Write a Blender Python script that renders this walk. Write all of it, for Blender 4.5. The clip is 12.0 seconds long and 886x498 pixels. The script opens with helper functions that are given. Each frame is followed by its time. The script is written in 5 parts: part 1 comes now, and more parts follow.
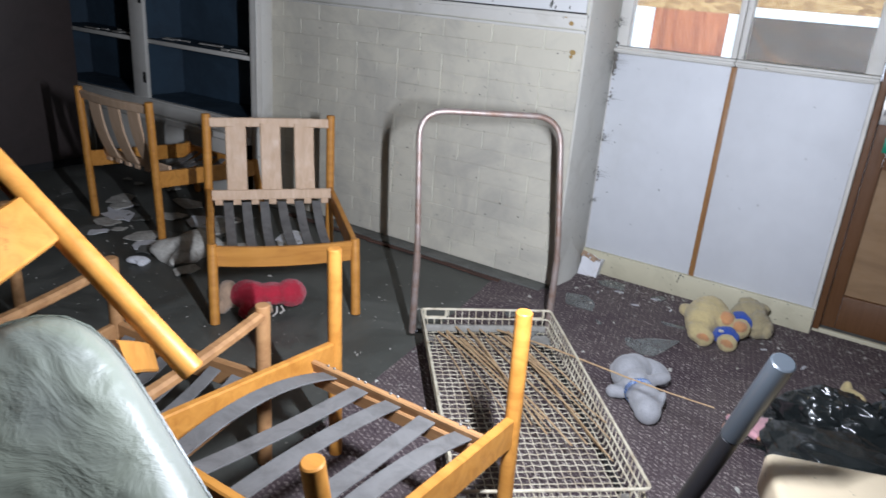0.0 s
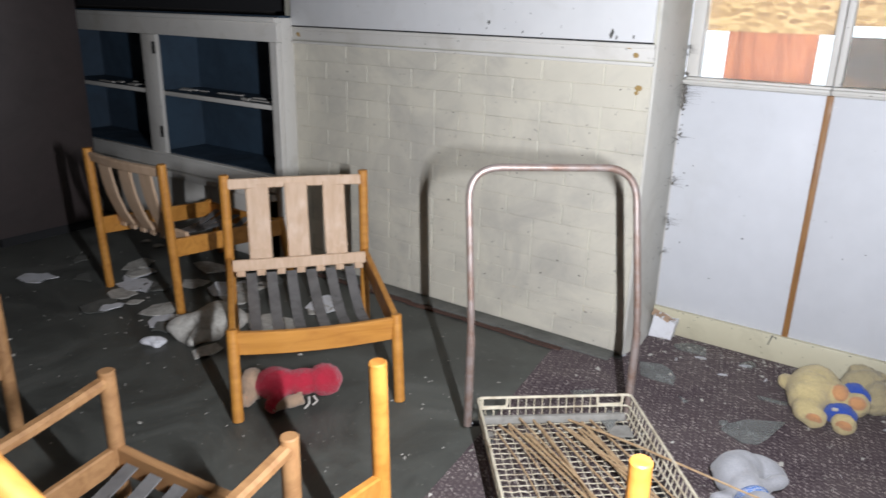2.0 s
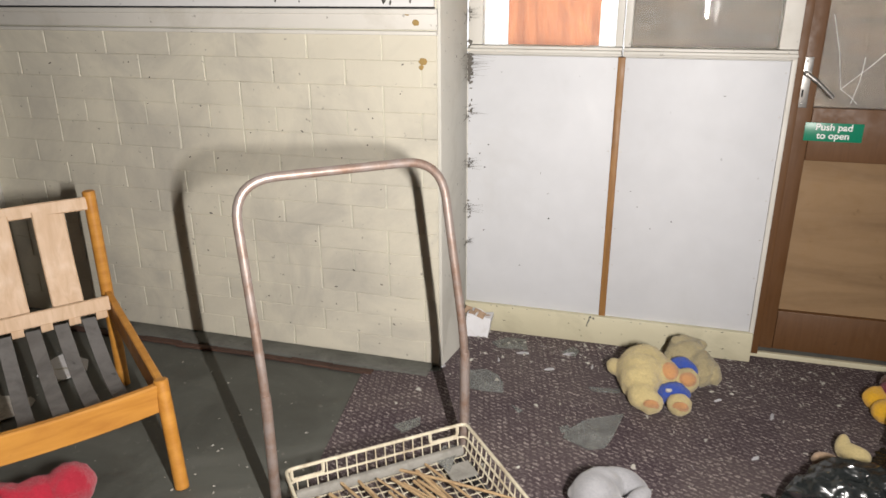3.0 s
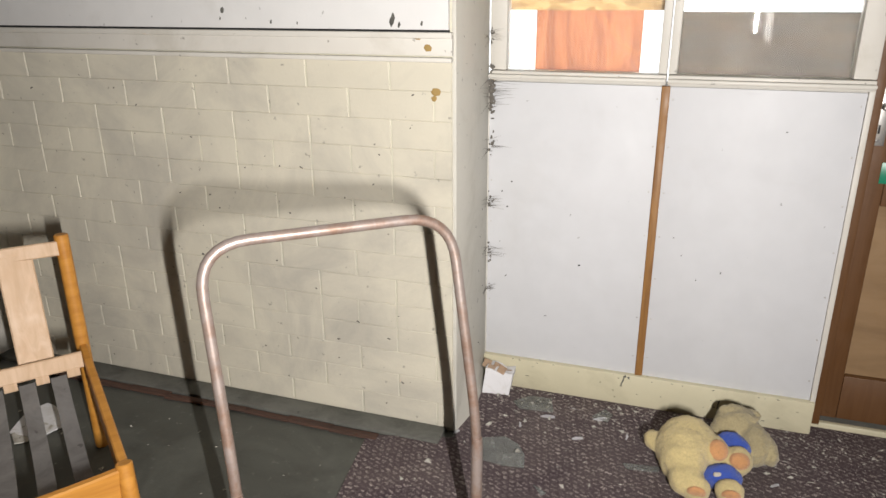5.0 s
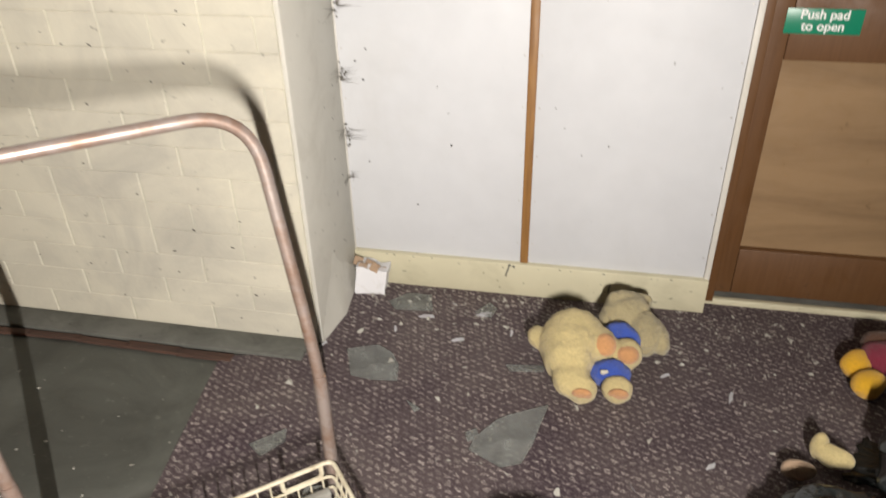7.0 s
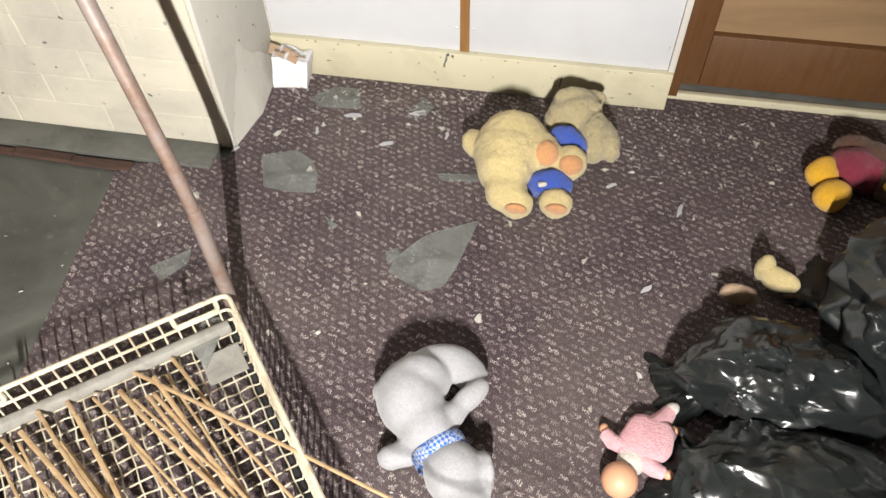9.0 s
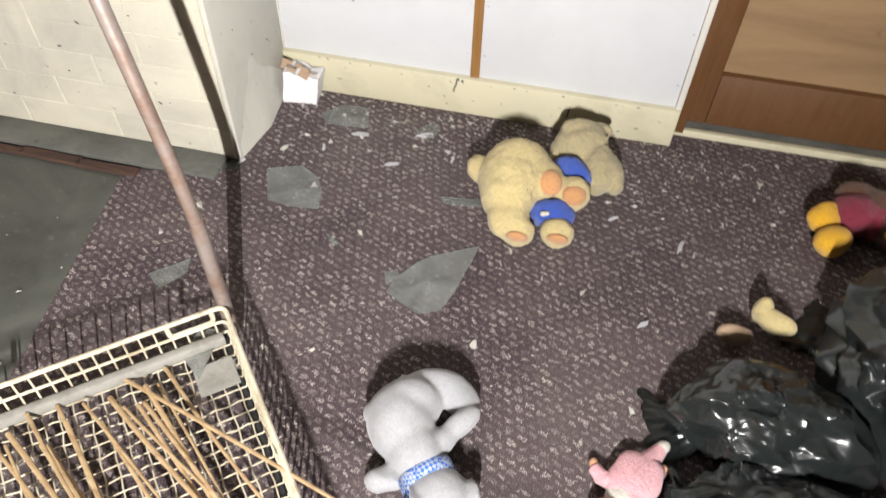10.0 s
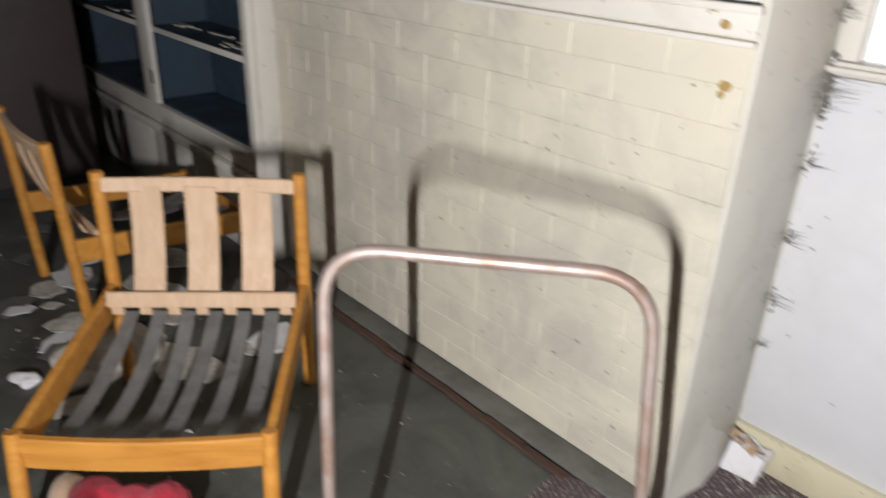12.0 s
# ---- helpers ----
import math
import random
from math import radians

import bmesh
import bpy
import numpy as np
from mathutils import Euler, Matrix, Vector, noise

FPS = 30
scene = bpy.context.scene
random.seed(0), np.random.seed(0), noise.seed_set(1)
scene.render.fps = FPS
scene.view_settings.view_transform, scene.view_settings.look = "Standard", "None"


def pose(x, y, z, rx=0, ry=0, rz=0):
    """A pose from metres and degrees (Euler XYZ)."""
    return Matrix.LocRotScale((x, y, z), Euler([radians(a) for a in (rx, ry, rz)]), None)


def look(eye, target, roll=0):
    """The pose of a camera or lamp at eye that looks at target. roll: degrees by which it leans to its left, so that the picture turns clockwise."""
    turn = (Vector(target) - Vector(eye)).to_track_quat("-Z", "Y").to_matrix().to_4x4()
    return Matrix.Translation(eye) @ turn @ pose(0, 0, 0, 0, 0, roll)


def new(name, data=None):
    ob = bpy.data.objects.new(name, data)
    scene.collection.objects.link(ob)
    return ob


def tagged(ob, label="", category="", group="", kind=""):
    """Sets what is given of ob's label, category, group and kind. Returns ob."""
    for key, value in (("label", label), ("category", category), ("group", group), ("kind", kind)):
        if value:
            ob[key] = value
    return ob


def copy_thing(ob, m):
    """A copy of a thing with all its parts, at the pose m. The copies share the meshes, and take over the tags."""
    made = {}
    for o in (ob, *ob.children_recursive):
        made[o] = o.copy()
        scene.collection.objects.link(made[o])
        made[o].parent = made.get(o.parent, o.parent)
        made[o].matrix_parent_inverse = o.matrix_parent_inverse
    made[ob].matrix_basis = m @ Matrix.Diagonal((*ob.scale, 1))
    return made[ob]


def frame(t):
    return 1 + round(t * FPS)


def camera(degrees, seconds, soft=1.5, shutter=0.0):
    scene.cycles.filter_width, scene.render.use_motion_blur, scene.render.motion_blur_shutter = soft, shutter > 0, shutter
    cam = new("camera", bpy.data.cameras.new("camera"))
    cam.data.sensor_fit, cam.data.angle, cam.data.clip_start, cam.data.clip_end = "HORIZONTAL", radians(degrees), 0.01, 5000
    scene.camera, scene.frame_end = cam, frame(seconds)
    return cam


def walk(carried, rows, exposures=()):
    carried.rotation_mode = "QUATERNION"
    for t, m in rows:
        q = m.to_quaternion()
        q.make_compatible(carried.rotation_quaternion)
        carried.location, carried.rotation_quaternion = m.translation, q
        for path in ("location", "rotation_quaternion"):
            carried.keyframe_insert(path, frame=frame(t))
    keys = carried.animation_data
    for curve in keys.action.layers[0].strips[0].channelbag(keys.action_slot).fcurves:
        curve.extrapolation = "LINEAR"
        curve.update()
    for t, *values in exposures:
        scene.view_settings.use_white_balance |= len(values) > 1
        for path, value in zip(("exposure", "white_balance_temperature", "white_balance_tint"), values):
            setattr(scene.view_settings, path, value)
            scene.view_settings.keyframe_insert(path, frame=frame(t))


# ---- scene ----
cam = camera(63.4, 12.0, soft=1.5, shutter=0.4)
PATH = [
    (0, (0.432, 0.489, 1.433), (-0.56, 2.076, 0.728), 4.5),
    (0.5, (0.391, 0.452, 1.431), (-0.724, 1.978, 0.777), 4.7),
    (1, (0.265, 0.54, 1.41), (-0.934, 2.009, 0.774), 3.5),
    (1.5, (0.142, 0.721, 1.424), (-1.042, 2.202, 0.788), 2.3),
    (2, (0.101, 0.832, 1.448), (-0.978, 2.389, 0.807), 1.4),
    (2.5, (0.004, 1.009, 1.419), (-0.809, 2.715, 0.764), 1.0),
    (3, (-0.173, 1.273, 1.403), (-0.695, 3.076, 0.71), -0.3),
    (3.5, (-0.229, 1.312, 1.457), (-0.763, 3.119, 0.786), -1.1),
    (5.5, (-0.22, 1.696, 1.439), (-0.834, 3.469, 0.747), -0.2),
    (6, (-0.267, 1.716, 1.468), (-0.736, 3.504, 0.704), 0.4),
    (6.5, (-0.242, 1.815, 1.453), (-0.621, 3.583, 0.598), 0.3),
    (7, (-0.138, 2.019, 1.39), (-0.492, 3.69, 0.35), -1.3),
    (7.5, (-0.075, 2.166, 1.358), (-0.415, 3.711, 0.134), -2.7),
    (9.5, (-0.022, 2.307, 1.329), (-0.257, 3.535, -0.232), 0.3),
    (10, (-0.023, 2.31, 1.339), (-0.283, 3.603, -0.165), 2.0),
    (10.5, (-0.034, 2.283, 1.345), (-0.393, 3.696, -0.024), 4.2),
    (11, (-0.068, 2.24, 1.357), (-0.635, 3.735, 0.156), 5.4),
    (11.5, (-0.069, 2.221, 1.426), (-1.067, 3.622, 0.406), 3.0),
    (12, (-0.18, 2.167, 1.482), (-1.519, 3.381, 0.626), 1.9),
]
EXPOSURES = [(0.0, -0.78, 5450, 13), (0.8, -0.78, 5300, 14), (1.5, -0.60, 5100, 14), (2.0, -0.48, 5750, 13), (2.6, -0.40, 6450, 13), (3.5, -0.46, 6600, 13), (6.0, -0.36, 6500, 12), (7.0, -0.24, 6750, 12), (7.5, 0.02, 6650, 12), (9.5, 0.24, 6500, 11), (10.4, 0.12, 6350, 12), (11.0, -0.16, 6850, 12), (12.0, -0.34, 6250, 13)]
walk(cam, [(t, look(eye, target, roll)) for t, eye, target, roll in PATH], EXPOSURES)

# ---------------------------------------------------------------- light
world = bpy.data.worlds.new("overcast_day")
scene.world = world
world.use_nodes = True
wn = world.node_tree
sky = wn.nodes.new("ShaderNodeTexSky")
sky.sky_type, sky.sun_disc = "NISHITA", False
sky.sun_elevation, sky.sun_rotation = radians(40), radians(20)
wn.links.new(sky.outputs[0], wn.nodes["Background"].inputs[0])
wn.nodes["Background"].inputs[1].default_value = 0.06
# hand-held upright light stick a little below the eye: its front and its left face
TORCH = Vector((0.13, 1.42, 1.29))
for aim, watts in (((-0.05, 1.0, -0.05), 80.0), ((-1.0, 0.32, -0.05), 72.0)):
    lamp = new("torch_light", bpy.data.lights.new("torch_light", "AREA"))
    lamp.data.shape, lamp.data.size, lamp.data.size_y = "RECTANGLE", 0.017, 0.22
    lamp.data.energy, lamp.data.color = watts, (1.0, 0.97, 0.92)
    lamp.matrix_world = look(TORCH, TORCH + Vector(aim))

# ---------------------------------------------------------------- material helpers


def mat(name, color, rough=0.6, metal=0.0, spec=0.5):
    m = bpy.data.materials.new(name)
    m.use_nodes = True
    b = m.node_tree.nodes["Principled BSDF"]
    b.inputs["Base Color"].default_value = (*color, 1)
    b.inputs["Roughness"].default_value = rough
    b.inputs["Metallic"].default_value = metal
    b.inputs["Specular IOR Level"].default_value = spec
    return m


def node(m, kind, **values):
    n = m.node_tree.nodes.new(kind)
    for key, value in values.items():
        n.inputs[key].default_value = value
    return n


def link(m, a, b):
    m.node_tree.links.new(a, b)


def shader(m):
    return m.node_tree.nodes["Principled BSDF"]


def coords(m, scale=(1, 1, 1), turn=(0, 0, 0), space="Object"):
    tc = m.node_tree.nodes.new("ShaderNodeTexCoord")
    mp = node(m, "ShaderNodeMapping", Scale=scale, Rotation=turn)
    link(m, tc.outputs[space], mp.inputs[0])
    return mp.outputs[0]


def noise_of(m, vec, scale, detail=4.0, rough=0.6, dist=0.0):
    n = node(m, "ShaderNodeTexNoise", Scale=scale, Detail=detail, Roughness=rough, Distortion=dist)
    link(m, vec, n.inputs["Vector"])
    return n.outputs["Fac"]


def ramp(m, fac, stops):
    r = m.node_tree.nodes.new("ShaderNodeValToRGB")
    els = r.color_ramp.elements
    while len(els) < len(stops):
        els.new(0.5)
    for e, (p, c) in zip(els, stops):
        e.position, e.color = p, (*c, 1) if len(c) == 3 else c
    link(m, fac, r.inputs[0])
    return r.outputs[0]


def grey(v):
    return (v, v, v)


def mix(m, fac, a, b, mode="MIX"):
    n = m.node_tree.nodes.new("ShaderNodeMix")
    n.data_type, n.blend_type = "RGBA", mode
    for socket, value in ((n.inputs[0], fac), (n.inputs[6], a), (n.inputs[7], b)):
        if isinstance(value, (int, float)):
            socket.default_value = value
        elif isinstance(value, tuple):
            socket.default_value = (*value, 1)
        else:
            link(m, value, socket)
    return n.outputs[2]


def maths(m, op, a, b=0.0):
    n = m.node_tree.nodes.new("ShaderNodeMath")
    n.operation = op
    for socket, value in ((n.inputs[0], a), (n.inputs[1], b)):
        if isinstance(value, (int, float)):
            socket.default_value = value
        else:
            link(m, value, socket)
    return n.outputs[0]


def bump(m, height, strength=0.3, distance=0.002, under=None):
    n = node(m, "ShaderNodeBump", Strength=strength, Distance=distance)
    link(m, height, n.inputs["Height"])
    if under is not None:
        link(m, under, n.inputs["Normal"])
    link(m, n.outputs[0], shader(m).inputs["Normal"])
    return n.outputs[0]


def paint(name, base, dirt, rough=0.55, dirt_scale=3.0, dirt_from=0.5, dirt_to=0.75, grain=120, relief=0.2, space="Object", random_tint=0.0, specks=0.70):
    """Old paint: broad grime, specks and a slight brush or roller texture."""
    m = mat(name, base, rough)
    vec = m.node_tree.nodes.new("ShaderNodeNewGeometry").outputs["Position"] if space == "Position" else coords(m, space=space)
    broad = noise_of(m, vec, dirt_scale, 8, 0.65, 0.6)
    mask = ramp(m, broad, [(dirt_from, grey(0)), (dirt_to, grey(1))])
    col = mix(m, mask, base, dirt)
    speck = noise_of(m, vec, 42, 3, 0.5)
    col = mix(m, ramp(m, speck, [(specks, grey(0)), (specks + 0.04, grey(0.75))]), col, tuple(c * 0.35 for c in dirt))
    tint = noise_of(m, vec, 9, 3)
    col = mix(m, 0.25, col, ramp(m, tint, [(0.3, tuple(c * 0.8 for c in base)), (0.7, base)]))
    if random_tint:
        info = m.node_tree.nodes.new("ShaderNodeObjectInfo")
        col = mix(m, random_tint, col, ramp(m, info.outputs["Random"], [(0, tuple(c * 0.72 for c in base)), (1, tuple(min(1, c * 1.08) for c in base))]))
    link(m, col, shader(m).inputs["Base Color"])
    fine = noise_of(m, vec, grain, 5, 0.6)
    bump(m, fine, relief, 0.002)
    link(m, ramp(m, broad, [(0.3, grey(rough - 0.1)), (0.8, grey(min(1, rough + 0.25)))]), shader(m).inputs["Roughness"])
    return m


def wood(name, light, dark, rough=0.4, scale=1.0, stretch=(1.5, 22, 22), relief=0.15, turn=(0, 0, 0)):
    """Varnished timber: long grain, fine pores, scuffs."""
    m = mat(name, light, rough)
    vec = coords(m, tuple(s * scale for s in stretch), turn)
    g = noise_of(m, vec, 3.0, 7, 0.6, 0.8)
    col = ramp(m, g, [(0.3, dark), (0.62, light)])
    scuff = noise_of(m, coords(m), 16, 5, 0.7)
    col = mix(m, ramp(m, scuff, [(0.66, grey(0)), (0.75, grey(0.7))]), col, tuple(c * 0.45 for c in dark))
    link(m, col, shader(m).inputs["Base Color"])
    link(m, ramp(m, scuff, [(0.3, grey(rough)), (0.8, grey(min(1, rough + 0.35)))]), shader(m).inputs["Roughness"])
    bump(m, g, relief, 0.0015)
    return m


# ---------------------------------------------------------------- materials
m_brick = paint("painted_brick", (0.61, 0.575, 0.47), (0.37, 0.352, 0.312), 0.6, 2.6, 0.42, 0.70, 90, 0.45, "Position", 0.10)
m_mortar = paint("painted_mortar", (0.55, 0.53, 0.425), (0.41, 0.395, 0.35), 0.65, 2.6, 0.42, 0.70, 80, 0.5, "Position")
m_cream = paint("cream_paint", (0.57, 0.53, 0.38), (0.36, 0.33, 0.22), 0.5, 4.0, 0.5, 0.78, 60, 0.25)
m_white = paint("white_paint", (0.60, 0.58, 0.53), (0.42, 0.39, 0.32), 0.5, 3.5, 0.52, 0.8, 70, 0.25)
m_render = paint("white_render", (0.56, 0.545, 0.49), (0.42, 0.40, 0.35), 0.7, 5.0, 0.5, 0.8, 40, 0.6)
m_board = paint("white_upper_board", (0.64, 0.64, 0.63), (0.50, 0.49, 0.46), 0.5, 3.0, 0.55, 0.85, 90, 0.15)
# ceiling stays out of view; its dark colour only soaks up bounced light
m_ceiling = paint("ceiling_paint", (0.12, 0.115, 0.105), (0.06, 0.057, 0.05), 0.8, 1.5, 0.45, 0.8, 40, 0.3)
# outer walls: near-black so that little light bounces back into the shadows
m_darkwall = paint("bounce_cutting_wall", (0.09, 0.085, 0.08), (0.045, 0.042, 0.04), 0.8, 1.8, 0.4, 0.7, 40, 0.3)
m_laminate = paint("white_laminate", (0.59, 0.60, 0.62), (0.53, 0.53, 0.53), 0.55, 2.0, 0.55, 0.85, 200, 0.03, specks=0.765)
m_navy = paint("navy_paint", (0.035, 0.06, 0.09), (0.02, 0.03, 0.045), 0.5, 4.0, 0.4, 0.7, 60, 0.2)
m_brown_panel = paint("dark_brown_laminate", (0.055, 0.042, 0.04), (0.035, 0.027, 0.025), 0.5, 3.0, 0.4, 0.7, 120, 0.08)
m_appliance = paint("yellowed_white_enamel", (0.42, 0.41, 0.38), (0.22, 0.21, 0.18), 0.4, 4.0, 0.45, 0.75, 100, 0.08)
# real black parts, and flat black in place of shade in gaps and recess
m_black = mat("black_parts_and_shade", (0.012, 0.012, 0.013), 0.8)
m_doorwood = wood("brown_stained_door", (0.120, 0.053, 0.017), (0.100, 0.042, 0.012), 0.45, 1.0, (22, 22, 1.5))
m_ply = wood("raw_plywood", (0.27, 0.17, 0.085), (0.19, 0.115, 0.055), 0.6, 0.35, (1.6, 6, 9), 0.08)
m_slat = wood("pale_beech_plywood", (0.60, 0.43, 0.29), (0.50, 0.34, 0.21), 0.45, 0.7, (20, 20, 1.5))
m_oak = wood("orange_varnished_beech", (0.54, 0.25, 0.045), (0.40, 0.165, 0.025), 0.32, 0.6, (2, 14, 14))
m_oldwood = wood("worn_brown_beech", (0.40, 0.22, 0.09), (0.26, 0.13, 0.05), 0.5, 0.6, (2, 14, 14))
m_strip = wood("brown_cover_strip", (0.30, 0.15, 0.045), (0.18, 0.08, 0.022), 0.4, 1.0, (20, 20, 1.5))
m_orangeboard = wood("orange_weathered_board", (0.46, 0.17, 0.072), (0.20, 0.06, 0.028), 0.6, 0.5, (14, 14, 2))
m_darkboard = wood("dark_weathered_board", (0.10, 0.070, 0.046), (0.045, 0.033, 0.025), 0.6, 0.6, (2, 10, 10))
m_redstrip = wood("red_brown_floor_strip", (0.085, 0.042, 0.028), (0.035, 0.02, 0.015), 0.8, 0.8, (2, 20, 20), 0.5)
m_chrome = mat("dull_chrome", (0.62, 0.55, 0.50), 0.4, 0.45)
vec = coords(m_chrome)
rust = ramp(m_chrome, noise_of(m_chrome, vec, 14, 6, 0.7), [(0.42, (0.33, 0.275, 0.25)), (0.68, (0.24, 0.145, 0.10))])
link(m_chrome, rust, shader(m_chrome).inputs["Base Color"])
link(m_chrome, ramp(m_chrome, noise_of(m_chrome, vec, 30, 5), [(0.3, grey(0.3)), (0.75, grey(0.55))]), shader(m_chrome).inputs["Roughness"])
m_wire = paint("cream_coated_wire", (0.60, 0.55, 0.42), (0.26, 0.19, 0.11), 0.45, 14, 0.44, 0.68, 150, 0.2)
m_strap = paint("grey_rubber_webbing", (0.16, 0.155, 0.15), (0.09, 0.085, 0.08), 0.75, 12, 0.4, 0.7, 300, 0.4)
m_cane = wood("dry_cane", (0.46, 0.33, 0.185), (0.29, 0.18, 0.09), 0.55, 1.0, (2, 20, 20))
m_fleece = mat("pale_grey_plush", (0.36, 0.36, 0.375), 0.95)
m_bear = mat("cream_plush", (0.62, 0.50, 0.24), 0.95)
m_bear_dark = mat("dingy_cream_plush", (0.40, 0.335, 0.19), 0.95)
m_pad = mat("orange_tan_plush", (0.62, 0.31, 0.13), 0.95)
m_blue = mat("blue_knit", (0.035, 0.085, 0.42), 0.9)
m_red = mat("red_plush", (0.46, 0.015, 0.04), 0.95)
m_tan = mat("tan_plush", (0.42, 0.29, 0.19), 0.95)
m_yellow = mat("yellow_plush", (0.78, 0.42, 0.02), 0.95)
m_maroon = mat("maroon_plush", (0.23, 0.02, 0.045), 0.95)
m_brownfur = mat("brown_plush", (0.10, 0.045, 0.025), 0.95)
m_pink = mat("pink_cotton", (0.80, 0.43, 0.47), 0.9)
m_doll = mat("doll_vinyl", (0.62, 0.33, 0.20), 0.5)
m_offwhite = mat("off_white_cotton", (0.66, 0.62, 0.55), 0.9)
for m, s in ((m_fleece, 260), (m_bear, 170), (m_bear_dark, 150), (m_pad, 200), (m_blue, 240), (m_red, 200), (m_tan, 180), (m_yellow, 200), (m_maroon, 200), (m_brownfur, 180), (m_pink, 160), (m_offwhite, 200)):
    base = tuple(shader(m).inputs["Base Color"].default_value)[:3]
    vec = coords(m)
    blot = noise_of(m, vec, 11, 6, 0.65)
    tuft = noise_of(m, vec, s, 3, 0.6, 1.0)
    col = mix(m, ramp(m, blot, [(0.42, grey(0)), (0.75, grey(0.8))]), base, tuple(c * 0.62 for c in base))
    col = mix(m, ramp(m, tuft, [(0.3, grey(0.5)), (0.6, grey(0))]), col, tuple(c * 0.55 for c in base))
    link(m, col, shader(m).inputs["Base Color"])
    shader(m).inputs["Sheen Weight"].default_value = 0.25
    bump(m, tuft, 0.7 if m is not m_fleece else 0.3, 0.006 if m is not m_fleece else 0.0015)
m_gingham = mat("blue_gingham", (0.2, 0.4, 0.8), 0.9)
vec = coords(m_gingham, (1, 1, 1))
ck = node(m_gingham, "ShaderNodeTexChecker", Scale=160, Color1=(0.08, 0.24, 0.70, 1), Color2=(0.62, 0.68, 0.8, 1))
link(m_gingham, vec, ck.inputs[0])
link(m_gingham, ck.outputs[0], shader(m_gingham).inputs["Base Color"])

# glass with dust
m_pane = mat("grimy_pane", (0.9, 0.92, 0.9), 0.1)
shader(m_pane).inputs["Transmission Weight"].default_value = 0.95
link(m_pane, ramp(m_pane, noise_of(m_pane, coords(m_pane), 6, 5), [(0.4, grey(0.005)), (0.8, grey(0.02))]), shader(m_pane).inputs["Roughness"])

# black refuse sack
m_sack = mat("black_plastic_film", (0.015, 0.018, 0.018), 0.23, 0.0, 0.75)
fold = noise_of(m_sack, coords(m_sack, (1, 0.35, 1), (0, 0, 0.7)), 9, 2.0, 0.5, 1.0)
fold = maths(m_sack, "ABSOLUTE", maths(m_sack, "SUBTRACT", fold, 0.5))
bump(m_sack, fold, 0.35, 0.014)

# plastic film over the seat cushion
m_film = mat("pale_cushion_under_plastic", (0.42, 0.46, 0.40), 0.48)
vec = coords(m_film)
cr = noise_of(m_film, coords(m_film, (1, 3, 3), (0.5, 0, 0.8)), 4.5, 5.0, 0.6, 1.2)
col = ramp(m_film, noise_of(m_film, vec, 3, 2, 0.5, 0.6), [(0.35, (0.16, 0.17, 0.16)), (0.5, (0.215, 0.235, 0.185)), (0.7, (0.31, 0.32, 0.30))])
link(m_film, col, shader(m_film).inputs["Base Color"])
shader(m_film).inputs["Coat Weight"].default_value = 0.35
shader(m_film).inputs["Coat Roughness"].default_value = 0.28
bump(m_film, cr, 0.4, 0.018)

# OSB
m_osb = mat("oriented_strand_board", (0.42, 0.28, 0.11), 0.7)
vo = node(m_osb, "ShaderNodeTexVoronoi", Scale=26.0)
link(m_osb, coords(m_osb, (1, 1, 2.6), (0, 0.5, 0)), vo.inputs["Vector"])
link(m_osb, ramp(m_osb, vo.outputs["Color"], [(0.1, (0.24, 0.13, 0.045)), (0.5, (0.40, 0.25, 0.095)), (0.9, (0.54, 0.38, 0.17))]), shader(m_osb).inputs["Base Color"])
bump(m_osb, vo.outputs["Distance"], 0.4, 0.002)

# carpet: dark purple loop pile with small beige flecks in staggered diagonal rows
m_carpet = mat("purple_flecked_carpet", (0.05, 0.03, 0.045), 0.95, 0, 0.2)
base = coords(m_carpet)
wob = node(m_carpet, "ShaderNodeTexNoise", Scale=55.0, Detail=3.0)
link(m_carpet, base, wob.inputs["Vector"])
off = m_carpet.node_tree.nodes.new("ShaderNodeVectorMath")
off.operation = "MULTIPLY_ADD"
link(m_carpet, wob.outputs["Color"], off.inputs[0])
off.inputs[1].default_value = (0.027, 0.027, 0)
link(m_carpet, base, off.inputs[2])
mp = node(m_carpet, "ShaderNodeMapping", Scale=(1, 1, 0), Rotation=(0, 0, radians(24)))
link(m_carpet, off.outputs[0], mp.inputs[0])
flecks = node(m_carpet, "ShaderNodeTexBrick", Scale=1.0)
flecks.offset, flecks.squash = 0.5, 1.0
flecks.inputs["Brick Width"].default_value = 0.027
flecks.inputs["Row Height"].default_value = 0.018
flecks.inputs["Mortar Size"].default_value = 0.0048
flecks.inputs["Mortar Smooth"].default_value = 0.12
flecks.inputs["Color1"].default_value = (1, 1, 1, 1)
flecks.inputs["Color2"].default_value = (0.25, 0.25, 0.25, 1)
flecks.inputs["Mortar"].default_value = (0, 0, 0, 1)
link(m_carpet, mp.outputs[0], flecks.inputs["Vector"])
pile = noise_of(m_carpet, base, 420, 3, 0.7)
worn = noise_of(m_carpet, base, 2.6, 6, 0.6, 0.5)
patchy = noise_of(m_carpet, base, 38, 3, 0.6)
strokes = noise_of(m_carpet, coords(m_carpet, (3.2, 1.0, 0), (0, 0, radians(-28))), 190, 2, 0.5)
fl = maths(m_carpet, "MULTIPLY", flecks.outputs["Color"], ramp(m_carpet, strokes, [(0.49, grey(0)), (0.55, grey(1.0))]))
fl = maths(m_carpet, "MULTIPLY", fl, ramp(m_carpet, patchy, [(0.32, grey(0.15)), (0.55, grey(1.0))]))
